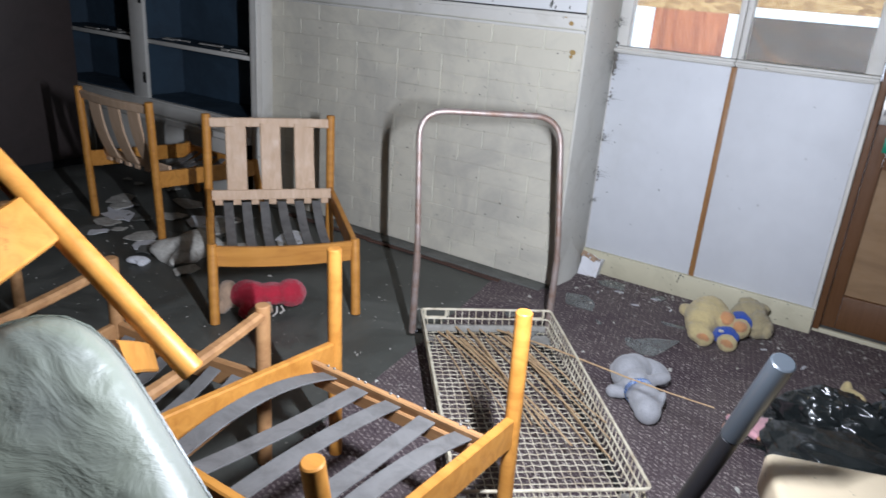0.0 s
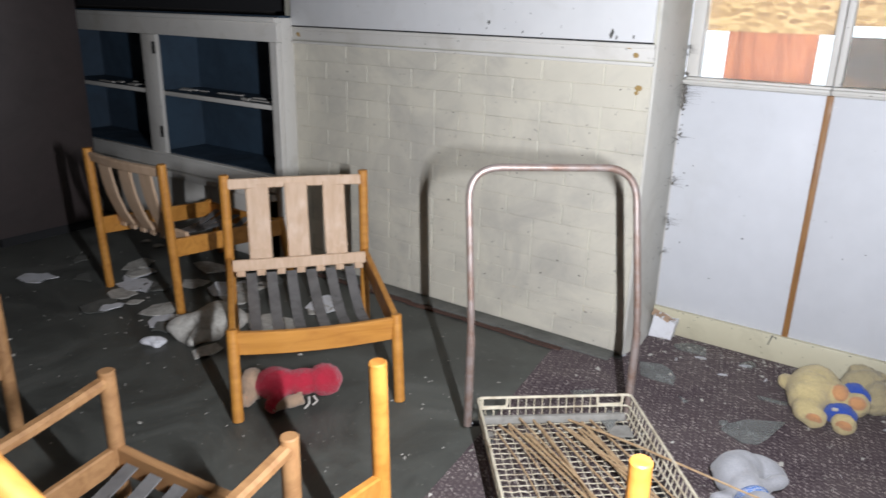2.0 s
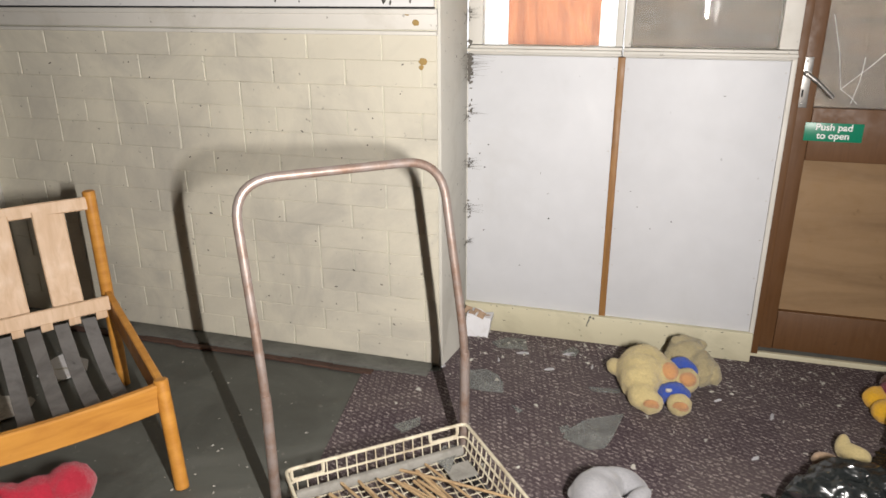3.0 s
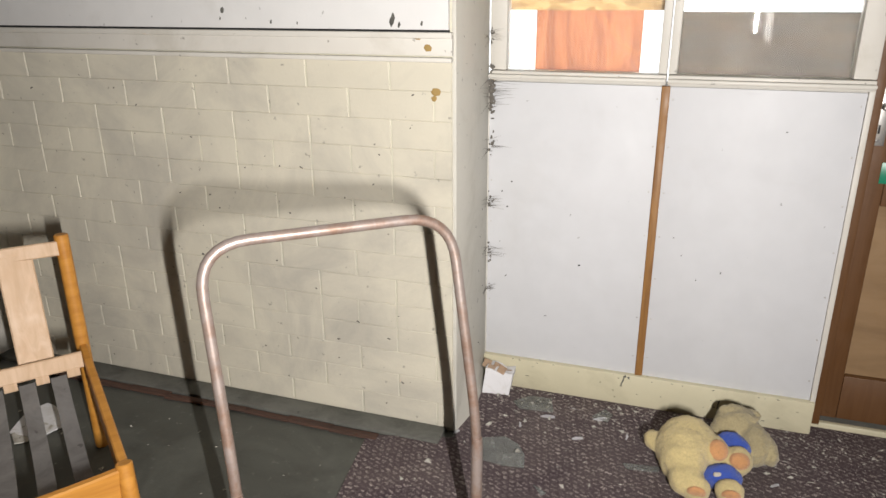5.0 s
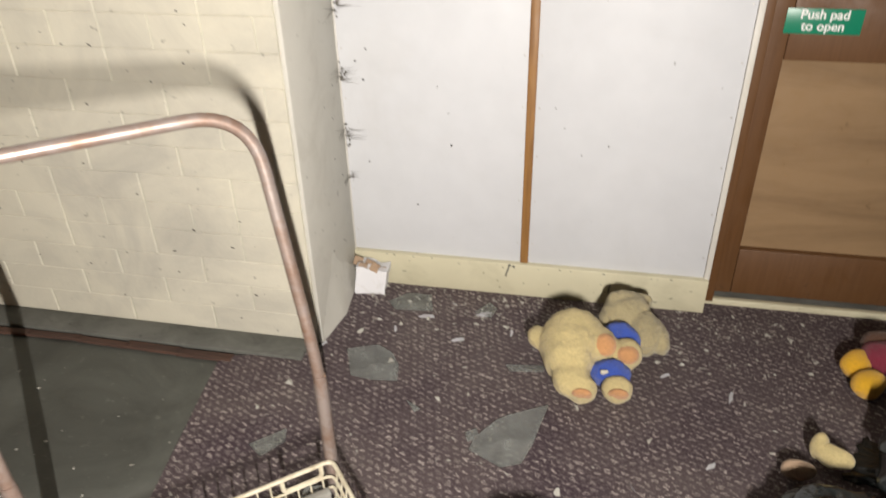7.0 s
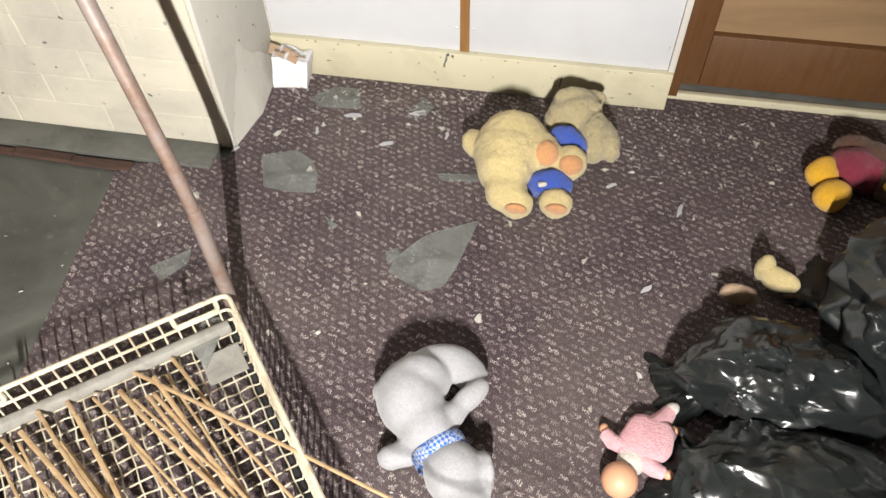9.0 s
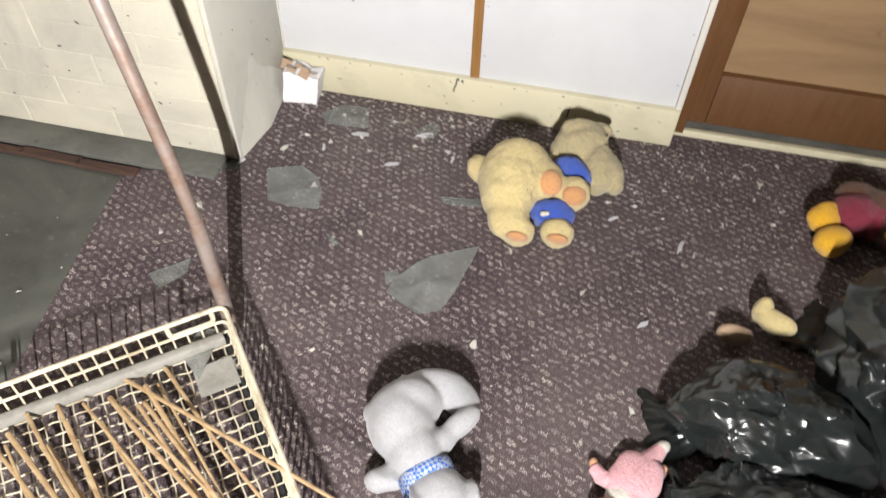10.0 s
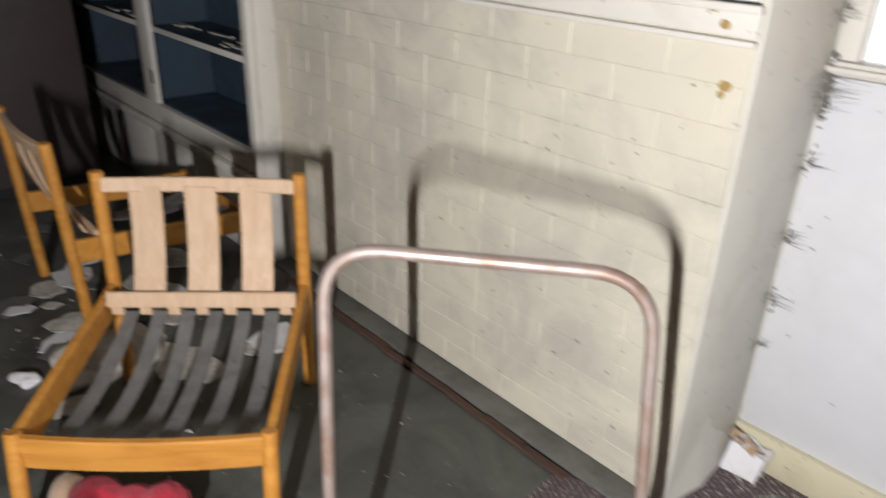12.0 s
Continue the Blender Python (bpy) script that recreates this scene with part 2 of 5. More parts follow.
col = mix(m_carpet, ramp(m_carpet, worn, [(0.35, grey(0)), (0.7, grey(1))]), (0.070, 0.048, 0.058), (0.130, 0.102, 0.100))
col = mix(m_carpet, fl, col, (0.72, 0.63, 0.58))
dust = ramp(m_carpet, noise_of(m_carpet, base, 33, 8, 0.75), [(0.62, grey(0)), (0.72, grey(0.5))])
col = mix(m_carpet, dust, col, (0.22, 0.19, 0.16))
lint = ramp(m_carpet, noise_of(m_carpet, coords(m_carpet, (2.2, 1.0, 0), (0, 0, radians(-35))), 170, 3, 0.7), [(0.54, grey(0)), (0.66, grey(0.55))])
col = mix(m_carpet, lint, col, (0.34, 0.30, 0.28))
col = mix(m_carpet, ramp(m_carpet, pile, [(0.3, grey(0.30)), (0.6, grey(0))]), col, (0.012, 0.008, 0.012))
link(m_carpet, col, shader(m_carpet).inputs["Base Color"])
bump(m_carpet, pile, 0.8, 0.004)

# grey vinyl floor with dirt
m_lino = mat("dirty_grey_vinyl", (0.08, 0.085, 0.075), 0.5)
base = coords(m_lino)
n1 = noise_of(m_lino, base, 2.2, 8, 0.7, 1.0)
n2 = noise_of(m_lino, base, 28, 6, 0.7)
col = ramp(m_lino, n1, [(0.3, (0.035, 0.036, 0.032)), (0.55, (0.085, 0.088, 0.077)), (0.75, (0.13, 0.13, 0.115))])
col = mix(m_lino, ramp(m_lino, n2, [(0.6, grey(0)), (0.72, grey(0.6))]), col, (0.17, 0.165, 0.15))
link(m_lino, col, shader(m_lino).inputs["Base Color"])
link(m_lino, ramp(m_lino, n1, [(0.3, grey(0.35)), (0.7, grey(0.8))]), shader(m_lino).inputs["Roughness"])
bump(m_lino, n2, 0.4, 0.003)

m_concrete = paint("grey_concrete_edge", (0.13, 0.13, 0.115), (0.06, 0.06, 0.052), 0.85, 8, 0.4, 0.7, 60, 0.8)
m_dust = paint("plaster_flakes", (0.50, 0.48, 0.43), (0.24, 0.22, 0.19), 0.9, 30, 0.4, 0.7, 100, 0.3)
m_dustgrey = paint("dusty_grey_sheet", (0.30, 0.29, 0.26), (0.17, 0.16, 0.14), 0.8, 22, 0.4, 0.7, 90, 0.4)
m_paper = paint("crumpled_white_paper", (0.68, 0.68, 0.70), (0.45, 0.42, 0.36), 0.7, 12, 0.5, 0.75, 60, 0.3)
m_web = mat("dusty_cobweb", (0.13, 0.12, 0.105), 1.0)
m_rust = mat("ochre_rust", (0.33, 0.22, 0.075), 0.8)
m_green = mat("green_sign_enamel", (0.005, 0.20, 0.11), 0.35)
m_letter = mat("white_lettering", (0.78, 0.78, 0.76), 0.5)
m_steel = paint("scratched_steel", (0.55, 0.54, 0.52), (0.28, 0.24, 0.2), 0.35, 20, 0.5, 0.75, 200, 0.1)
shader(m_steel).inputs["Metallic"].default_value = 0.9
m_darkmetal = mat("dark_painted_metal", (0.02, 0.02, 0.022), 0.4)
m_greyplastic = mat("grey_plastic", (0.045, 0.052, 0.06), 0.35)
m_beige = paint("beige_vinyl", (0.62, 0.52, 0.36), (0.45, 0.36, 0.24), 0.4, 6, 0.5, 0.8, 150, 0.1)
m_sky = bpy.data.materials.new("bright_daylight")
m_sky.use_nodes = True
em = node(m_sky, "ShaderNodeEmission", Color=(0.95, 0.98, 1.0, 1), Strength=3.0)
link(m_sky, em.outputs[0], m_sky.node_tree.nodes["Material Output"].inputs[0])

# ---------------------------------------------------------------- mesh helpers


def smooth_by_angle(me, degrees=40):
    for p in me.polygons:
        p.use_smooth = True
    me.set_sharp_from_angle(angle=radians(degrees))


def mesh_of(name, bm, materials, degrees=40):
    me = bpy.data.meshes.new(name)
    bmesh.ops.recalc_face_normals(bm, faces=bm.faces)
    bm.to_mesh(me)
    bm.free()
    for m in materials if isinstance(materials, (list, tuple)) else [materials]:
        me.materials.append(m)
    smooth_by_angle(me, degrees)
    return me


def part(name, bm, materials, parent=None, label="", degrees=40):
    ob = new(name, mesh_of(name, bm, materials, degrees))
    ob.parent = parent
    return tagged(ob, label)


def thing(name, label, category, at=None, group="", kind=""):
    ob = new(name)
    ob.empty_display_size = 0.05
    if at is not None:
        ob.matrix_basis = at
    return tagged(ob, label, category, group, kind)


def solid(name, bm, materials, label="", category="", at=None, group="", kind="", degrees=40):
    ob = new(name, mesh_of(name, bm, materials, degrees))
    if at is not None:
        ob.matrix_basis = at
    return tagged(ob, label, category, group, kind)


def box(bm, lo, hi, bevel=0.0, m=None, index=0, seg=2):
    c = [(a + b) / 2 for a, b in zip(lo, hi)]
    size = [abs(b - a) for a, b in zip(lo, hi)]
    made = bmesh.ops.create_cube(bm, size=1.0, matrix=Matrix.Translation(c) @ Matrix.Diagonal((*size, 1)))
    verts = made["verts"]
    if bevel:
        edges = list({e for v in verts for e in v.link_edges})
        done = bmesh.ops.bevel(bm, geom=edges, offset=bevel, segments=seg, affect="EDGES", profile=0.5)
        verts = list({v for f in done["faces"] for v in f.verts} | {v for v in verts if v.is_valid})
    if m is not None:
        bmesh.ops.transform(bm, matrix=m, verts=verts)
    if index:
        for f in {f for v in verts for f in v.link_faces}:
            f.material_index = index
    return verts


def tube(bm, points, radius, seg=12, closed=False, index=0, flat=1.0):
    """A round bar along points, radius a number or one per point."""
    pts = [Vector(p) for p in points]
    n = len(pts)
    radii = radius if isinstance(radius, (list, tuple)) else [radius] * n
    rings, up = [], None
    for i, p in enumerate(pts):
        a = pts[(i - 1) % n] if closed or i else p
        b = pts[(i + 1) % n] if closed or i < n - 1 else p
        d = (b - a).normalized()
        if up is None:
            up = d.orthogonal().normalized()
        up = (up - d * up.dot(d)).normalized()
        side = d.cross(up)
        rings.append([bm.verts.new(p + (up * math.cos(2 * math.pi * k / seg) + side * flat * math.sin(2 * math.pi * k / seg)) * radii[i]) for k in range(seg)])
    faces = []
    for i in range(n if closed else n - 1):
        a, b = rings[i], rings[(i + 1) % n]
        for k in range(seg):
            faces.append(bm.faces.new((a[k], a[(k + 1) % seg], b[(k + 1) % seg], b[k])))
    if not closed:
        faces.append(bm.faces.new(rings[0][::-1]))
        faces.append(bm.faces.new(rings[-1]))
    for f in faces:
        f.material_index = index
    return [v for r in rings for v in r]


def rod(bm, a, b, r, seg=16, round_end=0.003, index=0):
    """A dowel with softened ends."""
    a, b = Vector(a), Vector(b)
    d = (b - a).normalized() * round_end
    return tube(bm, [a, a + d, b - d, b], [r - round_end, r, r, r - round_end], seg, index=index)


def bend(points, radius, steps=6):
    """A polyline with rounded corners."""
    pts = [Vector(p) for p in points]
    out = [pts[0]]
    for a, p, b in zip(pts, pts[1:], pts[2:]):
        u, w = (a - p).normalized(), (b - p).normalized()
        s, e = p + u * radius, p + w * radius
        for k in range(steps + 1):
            q = k / steps
            out.append((1 - q) ** 2 * s + 2 * q * (1 - q) * p + q * q * e)
    return out + [pts[-1]]


def plank(bm, a, b, width_dir, width, thick, bow=0.0, steps=1, bow_dir=None, bevel=0.004, index=0):
    """A board from a to b, width along width_dir, optionally bowed."""
    a, b, w = Vector(a), Vector(b), Vector(width_dir).normalized()
    d = (b - a).normalized()
    w = (w - d * w.dot(d)).normalized()
    t = d.cross(w).normalized()
    bd = Vector(bow_dir).normalized() if bow_dir is not None else t
    rings = []
    hw, ht, c = width / 2, thick / 2, min(bevel, thick / 3)
    prof = [(-hw + c, -ht), (hw - c, -ht), (hw, -ht + c), (hw, ht - c), (hw - c, ht), (-hw + c, ht), (-hw, ht - c), (-hw, -ht + c)]
    for i in range(steps + 1):
        q = i / steps
        p = a.lerp(b, q) + bd * bow * (4 * q * (1 - q))
        rings.append([bm.verts.new(p + w * x + t * y) for x, y in prof])
    faces = []
    for r, s in zip(rings, rings[1:]):
        for k in range(8):
            faces.append(bm.faces.new((r[k], r[(k + 1) % 8], s[(k + 1) % 8], s[k])))
    faces += [bm.faces.new(rings[0][::-1]), bm.faces.new(rings[-1])]
    for f in faces:
        f.material_index = index


def blob(bm, c, r, turn=(0, 0, 0), rough=0.0, freq=9.0, sub=3, index=0):
    m = pose(*c, *turn) @ Matrix.Diagonal((*(r if isinstance(r, (tuple, list)) else (r, r, r)), 1))
    made = bmesh.ops.create_icosphere(bm, subdivisions=sub, radius=1.0, matrix=m)
    centre = Vector(c)
    for v in made["verts"]:
        if rough:
            v.co += (v.co - centre) * rough * noise.noise(v.co * freq)
        for f in v.link_faces:
            f.material_index = index
    return made["verts"]


def sheet(bm, outline, thick, index=0):
    """A flat plate with the given outline (x, y) standing on z = 0."""
    low = [bm.verts.new((x, y, 0)) for x, y in outline]
    top = [bm.verts.new((x, y, thick)) for x, y in outline]
    n = len(outline)
    faces = [bm.faces.new(top), bm.faces.new(low[::-1])]
    for k in range(n):
        faces.append(bm.faces.new((low[k], low[(k + 1) % n], top[(k + 1) % n], top[k])))
    for f in faces:
        f.material_index = index


def grid_wall(name, lo, hi, material, label="", category="wall"):
    bm = bmesh.new()
    box(bm, lo, hi)
    return solid(name, bm, material, label, category, kind="structure")


# ---------------------------------------------------------------- the room
BRICK_Y, BRICK_L, BRICK_R = 3.636, -2.85, -0.875
PANEL_Y, DOOR_Y, PLINTH_Z = 4.010, 4.096, 0.126

# floor: grey vinyl with a carpet laid over its right part
bm = bmesh.new()
box(bm, (-6.2, -1.6, -0.12), (1.9, 4.6, 0.0))
solid("floor", bm, m_lino, "dirty grey vinyl floor with scuffs and grit", "floor", kind="structure")
bm = bmesh.new()
sheet(bm, [(-0.56, -1.58), (1.88, -1.58), (1.88, 4.06), (-0.86, 4.06), (-0.86, 3.6), (-1.13, 3.53), (-1.145, 3.50), (-1.10, 3.18), (-1.07, 2.97), (-1.02, 2.6)], 0.006)
solid("carpet", bm, m_carpet, "dark purple carpet with small beige flecks, dusty and littered", "carpet", kind="structure")
grid_wall("ceiling", (-6.2, -1.6, 2.6), (1.9, 4.6, 2.72), m_ceiling, "unseen ceiling, coloured near-black to cut bounce light", "ceiling")
grid_wall("wall_south", (-6.2, -1.72, 0), (1.9, -1.6, 2.6), m_darkwall, "unseen wall behind the walker, coloured near-black to cut bounce light")
grid_wall("wall_west", (-6.32, -1.72, 0), (-6.2, 4.6, 2.6), m_darkwall, "wall at the far end, coloured near-black to cut bounce light")
grid_wall("wall_east", (1.9, -1.72, 0), (2.02, 4.6, 2.6), m_darkwall, "unseen side wall, coloured near-black to cut bounce light")

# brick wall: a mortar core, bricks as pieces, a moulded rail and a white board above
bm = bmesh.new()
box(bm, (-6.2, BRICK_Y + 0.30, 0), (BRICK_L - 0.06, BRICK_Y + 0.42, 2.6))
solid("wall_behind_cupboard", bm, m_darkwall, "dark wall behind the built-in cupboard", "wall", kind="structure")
bm = bmesh.new()
box(bm, (BRICK_L - 0.06, BRICK_Y + 0.004, 0), (BRICK_R, BRICK_Y + 0.42, 2.6), 0.006)
wall_brick = solid("wall_north", bm, m_mortar, "cream painted brick wall with faint joints and stains", "wall", kind="structure")

bm = bmesh.new()
box(bm, (BRICK_R - 0.003, BRICK_Y + 0.006, 0.0), (BRICK_R + 0.012, PANEL_Y - 0.002, 2.6), 0.004)
solid("wall_return", bm, m_render, "white rendered end of the brick wall, chipped and grimy", "wall", kind="structure")
bm = bmesh.new()
for k in range(17):
    z, y = random.uniform(0.1, 1.4), random.uniform(BRICK_Y + 0.05, PANEL_Y - 0.03)
    blob(bm, (BRICK_R + 0.012, y, z), (0.0012, random.uniform(0.0008, 0.003), random.uniform(0.001, 0.007)), (random.uniform(0, 60), 0, 0), 0.6, 150, 1)
solid("plaster_chips", bm, m_concrete, "grey chips and scars in the white render", "chips", kind="stuff")
bm = bmesh.new()
base_pts = [(BRICK_R + 0.012, PANEL_Y - 0.01), (BRICK_R + 0.030, BRICK_Y + 0.16), (BRICK_R + 0.012, BRICK_Y + 0.02), (BRICK_R - 0.002, BRICK_Y + 0.008)]
rows = []
for i in range(15):
    z = 0.24 * i / 14
    swell = 0.34 + 0.66 * (1 - i / 14) ** 2 if i < 14 else 0.30
    ring = []
    for p, q in zip(base_pts, base_pts[1:]):
        for j in range(6):
            x, y = p[0] + (q[0] - p[0]) * j / 6, p[1] + (q[1] - p[1]) * j / 6
            ring.append(bm.verts.new((BRICK_R + (x - BRICK_R) * 1.25 * swell + 0.0012 * noise.noise(Vector((x * 9, y * 22, z * 22))), y, z)))
    ring.append(bm.verts.new((BRICK_R - 0.004, BRICK_Y + 0.012, z)))
    ring.append(bm.verts.new((BRICK_R - 0.004, PANEL_Y - 0.012, z)))
    rows.append(ring)
for low, top in zip(rows, rows[1:]):
    for j in range(len(low)):
        n = (j + 1) % len(low)
        bm.faces.new((low[j], low[n], top[n], top[j]))
bm.faces.new(rows[-1])
bm.faces.new(rows[0][::-1])
solid("render_foot", bm, m_render, "bulging plaster foot at the wall's corner", "plaster", kind="structure")

bm = bmesh.new()
box(bm, (BRICK_L, BRICK_Y - 0.010, 1.262), (BRICK_R + 0.004, BRICK_Y + 0.006, 1.322), 0.003)
box(bm, (BRICK_L, BRICK_Y - 0.018, 1.244), (BRICK_R + 0.004, BRICK_Y + 0.006, 1.258), 0.004)
box(bm, (BRICK_L, BRICK_Y - 0.015, 1.310), (BRICK_R + 0.004, BRICK_Y + 0.006, 1.328), 0.004)
solid("picture_rail", bm, m_white, "off-white painted moulded timber rail along the brick wall", "trim", kind="structure")
bm = bmesh.new()
box(bm, (BRICK_L, BRICK_Y - 0.012, 1.334), (BRICK_R - 0.006, BRICK_Y + 0.002, 2.595), 0.002)
solid("wall_board", bm, m_board, "white painted board above the picture rail", "wall board", kind="structure")

# the gap is too shallow to darken, so a black strip paints its shade
bm = bmesh.new()
box(bm, (BRICK_L, BRICK_Y - 0.009, 1.3285), (BRICK_R - 0.006, BRICK_Y + 0.002, 1.3335))
solid("painted_gap_shade", bm, m_black, "black strip painted as the shade in the gap between rail and board", "trim", kind="structure")

# floor strips at the wall's foot
bm = bmesh.new()
box(bm, (BRICK_L, 3.548, 0.0), (-0.90, BRICK_Y + 0.003, 0.016), 0.004)
solid("baseboard", bm, m_concrete, "rough grey concrete ledge along the foot of the brick wall", "ledge", kind="structure")
bm = bmesh.new()
for k in range(9):
    x0 = -2.66 + k * 0.172
    plank(bm, (x0, 3.524 + random.uniform(-0.006, 0.006), 0.006), (x0 + 0.175, 3.526 + random.uniform(-0.006, 0.006), 0.006), (0, 1, 0), random.uniform(0.024, 0.036), 0.012)
solid("floor_trim", bm, m_redstrip, "split red-brown timber strip at the edge of the vinyl", "trim", kind="structure")

# low panelled wall under the windows
bm = bmesh.new()
box(bm, (-0.875, PANEL_Y - 0.016, 0.0), (0.288, PANEL_Y + 0.11, PLINTH_Z), 0.003)
solid("plinth", bm, m_cream, "cream painted plinth under the white panels, cracked and chipped", "plinth", kind="structure")
bm = bmesh.new()
box(bm, (-0.875, PANEL_Y + 0.012, PLINTH_Z), (0.288, PANEL_Y + 0.11, 1.153))
wall_panel = solid("wall_window", bm, m_white, "low wall clad in white laminate panels", "wall", kind="structure")
for x0, x1, n in ((-0.862, -0.302, "panel"), (-0.278, 0.272, "panel")):
    bm = bmesh.new()
    box(bm, (x0, PANEL_Y, PLINTH_Z + 0.001), (x1, PANEL_Y + 0.011, 1.151), 0.002)
    for k in range(7):
        z = 0.2 + k * 0.152
        for x in (x0 + 0.012, x1 - 0.012):
            blob(bm, (x, PANEL_Y, z), (0.003, 0.0015, 0.003), sub=1, index=1)
    p = part(n, bm, [m_laminate, m_steel], wall_panel, "smooth white laminate panel with small nail heads")
bm = bmesh.new()
box(bm, (-0.303, PANEL_Y - 0.006, PLINTH_Z + 0.001), (-0.277, PANEL_Y + 0.011, 1.153), 0.003)
part("cover_strip", bm, m_strip, wall_panel, "brown wooden cover strip between the panels")
bm = bmesh.new()
box(bm, (0.273, PANEL_Y - 0.004, 0.0), (0.290, PANEL_Y + 0.115, 1.161), 0.002)
part("edge_strip", bm, m_white, wall_panel, "white edge strip")
bm = bmesh.new()
box(bm, (-0.875, PANEL_Y - 0.006, PLINTH_Z + 0.001), (-0.860, PANEL_Y + 0.011, 1.153), 0.002)
part("edge_strip", bm, m_white, wall_panel, "white edge strip")
bm = bmesh.new()
for k in range(15):
    x, z = random.uniform(-0.84, 0.25), random.uniform(0.2, 1.1)
    blob(bm, (x, PANEL_Y, z), (random.uniform(0.001, 0.004), 0.0012, random.uniform(0.001, 0.006)), (0, random.uniform(0, 90), 0), sub=1)
solid("dead_flies", bm, m_black, "dark specks and dead flies stuck to the white panels", "specks", kind="stuff")

bm = bmesh.new()
for k in range(22):
    x = random.uniform(-0.80, 0.27)
    z = PLINTH_Z - 0.002 - abs(random.gauss(0, 0.010)) if random.random() < 0.6 else random.uniform(0.01, 0.115)
    r = random.uniform(0.0006, 0.0022)
    blob(bm, (x, PANEL_Y - 0.0165, z), (r * random.uniform(1, 4), 0.0010, r), (0, random.uniform(-15, 15), 0), 0.7, 200, 1)
for x, z, h in ((-0.335, 0.120, 0.006), (-0.340, 0.106, 0.012), (-0.345, 0.088, 0.014), (-0.012, 0.065, 0.018), (-0.322, 0.117, 0.004)):
    blob(bm, (x, PANEL_Y - 0.0165, z), (0.005 if h < 0.007 else 0.0025, 0.0010, h), (0, 8, 0), 0.5, 200, 2)
solid("peeling_paint", bm, m_concrete, "grey chips and peeling scars on the cream plinth", "chips", kind="stuff")

# windows over the panels
WZ0, WZ1 = 1.153, 2.2


def window(name, x0, x1, left, right, label):
    w = thing(name, label, "window", kind="structure")
    bm = bmesh.new()
    box(bm, (x0 - left, PANEL_Y - 0.008, WZ0 + 0.002), (x1 + right, PANEL_Y + 0.07, WZ0 + 0.034), 0.004)
    box(bm, (x0 - left, PANEL_Y - 0.028, WZ0 + 0.010), (x1 + right, PANEL_Y - 0.004, WZ0 + 0.024), 0.005)
    part("window_sill", bm, m_white, w, "flaking white sill")
    bm = bmesh.new()
    box(bm, (x0 - left, PANEL_Y + 0.0, WZ0 + 0.036), (x0, PANEL_Y + 0.06, WZ1), 0.003)
    box(bm, (x1, PANEL_Y + 0.0, WZ0 + 0.036), (x1 + right, PANEL_Y + 0.06, WZ1), 0.003)
    box(bm, (x0 + 0.001, PANEL_Y + 0.002, WZ1 - 0.05), (x1 - 0.001, PANEL_Y + 0.06, WZ1), 0.003)
    part("window_frame", bm, m_white, w, "cream-white timber frame")
    bm = bmesh.new()
    box(bm, (x0 + 0.001, PANEL_Y + 0.030, WZ0 + 0.036), (x1 - 0.001, PANEL_Y + 0.034, WZ1 - 0.051))
    g = part("pane", bm, m_pane, w, "grimy glass pane")
    g.visible_shadow = False
    return w


window("window_1", -0.806, -0.318, 0.056, 0.026, "dirty window half covered by boards, daylight at its edges")
window("window_2", -0.262, 0.226, 0.026, 0.062, "dirty window with dark boards behind wrinkled film")
bm = bmesh.new()
box(bm, (-0.875, PANEL_Y + 0.002, WZ1), (0.29, PANEL_Y + 0.11, 2.6))
box(bm, (0.288, PANEL_Y + 0.02, 2.12), (1.9, PANEL_Y + 0.22, 2.6))
box(bm, (1.20, PANEL_Y + 0.02, 0), (1.9, PANEL_Y + 0.22, 2.12))
solid("wall_over_windows", bm, m_white, "off-white wall above the windows and beside the door", "wall", kind="structure")

# boards outside the glass and daylight beyond
bm = bmesh.new()
box(bm, (-0.83, PANEL_Y + 0.075, 1.376), (-0.30, PANEL_Y + 0.09, 2.3), 0.002)
solid("osb_board", bm, m_osb, "strand board nailed across the window", "board")
bm = bmesh.new()
box(bm, (-0.728, PANEL_Y + 0.092, 1.05), (-0.382, PANEL_Y + 0.106, 1.50), 0.003)
solid("orange_board", bm, m_orangeboard, "orange weathered board outside the window", "board")
bm = bmesh.new()
box(bm, (-0.28, PANEL_Y + 0.08, 1.412), (0.26, PANEL_Y + 0.095, 2.3), 0.002)
solid("osb_board", bm, m_osb, "strand board nailed across the upper window", "board")
bm = bmesh.new()
box(bm, (-0.28, PANEL_Y + 0.072, 1.05), (0.26, PANEL_Y + 0.088, 1.372), 0.003)
solid("dark_board", bm, m_darkboard, "dark weathered board behind the window glass", "board")
m_cling = mat("clear_wrinkled_film", (0.4, 0.4, 0.38), 0.35)
haze = m_cling.node_tree.nodes.new("ShaderNodeBsdfTransparent")
blend = m_cling.node_tree.nodes.new("ShaderNodeMixShader")
link(m_cling, ramp(m_cling, noise_of(m_cling, coords(m_cling, (1, 1, 2)), 9, 5, 0.65, 1.2), [(0.45, grey(0.03)), (0.75, grey(0.15))]), blend.inputs[0])
link(m_cling, haze.outputs[0], blend.inputs[1])
link(m_cling, shader(m_cling).outputs[0], blend.inputs[2])
link(m_cling, blend.outputs[0], m_cling.node_tree.nodes["Material Output"].inputs[0])
bm = bmesh.new()
rows = []
for i in range(41):
    rows.append([])
    for j in range(25):
        x, z = -0.252 + 0.468 * i / 40, 1.200 + 0.168 * j / 24
        crinkle = 0.0035 * max(0, 0.4 - abs(noise.noise(Vector((x * 7, z * 16, 2))))) + 0.003 * noise.noise(Vector((x * 25, z * 30, 5)))
        rows[-1].append(bm.verts.new((x, PANEL_Y + 0.058 - crinkle, z)))
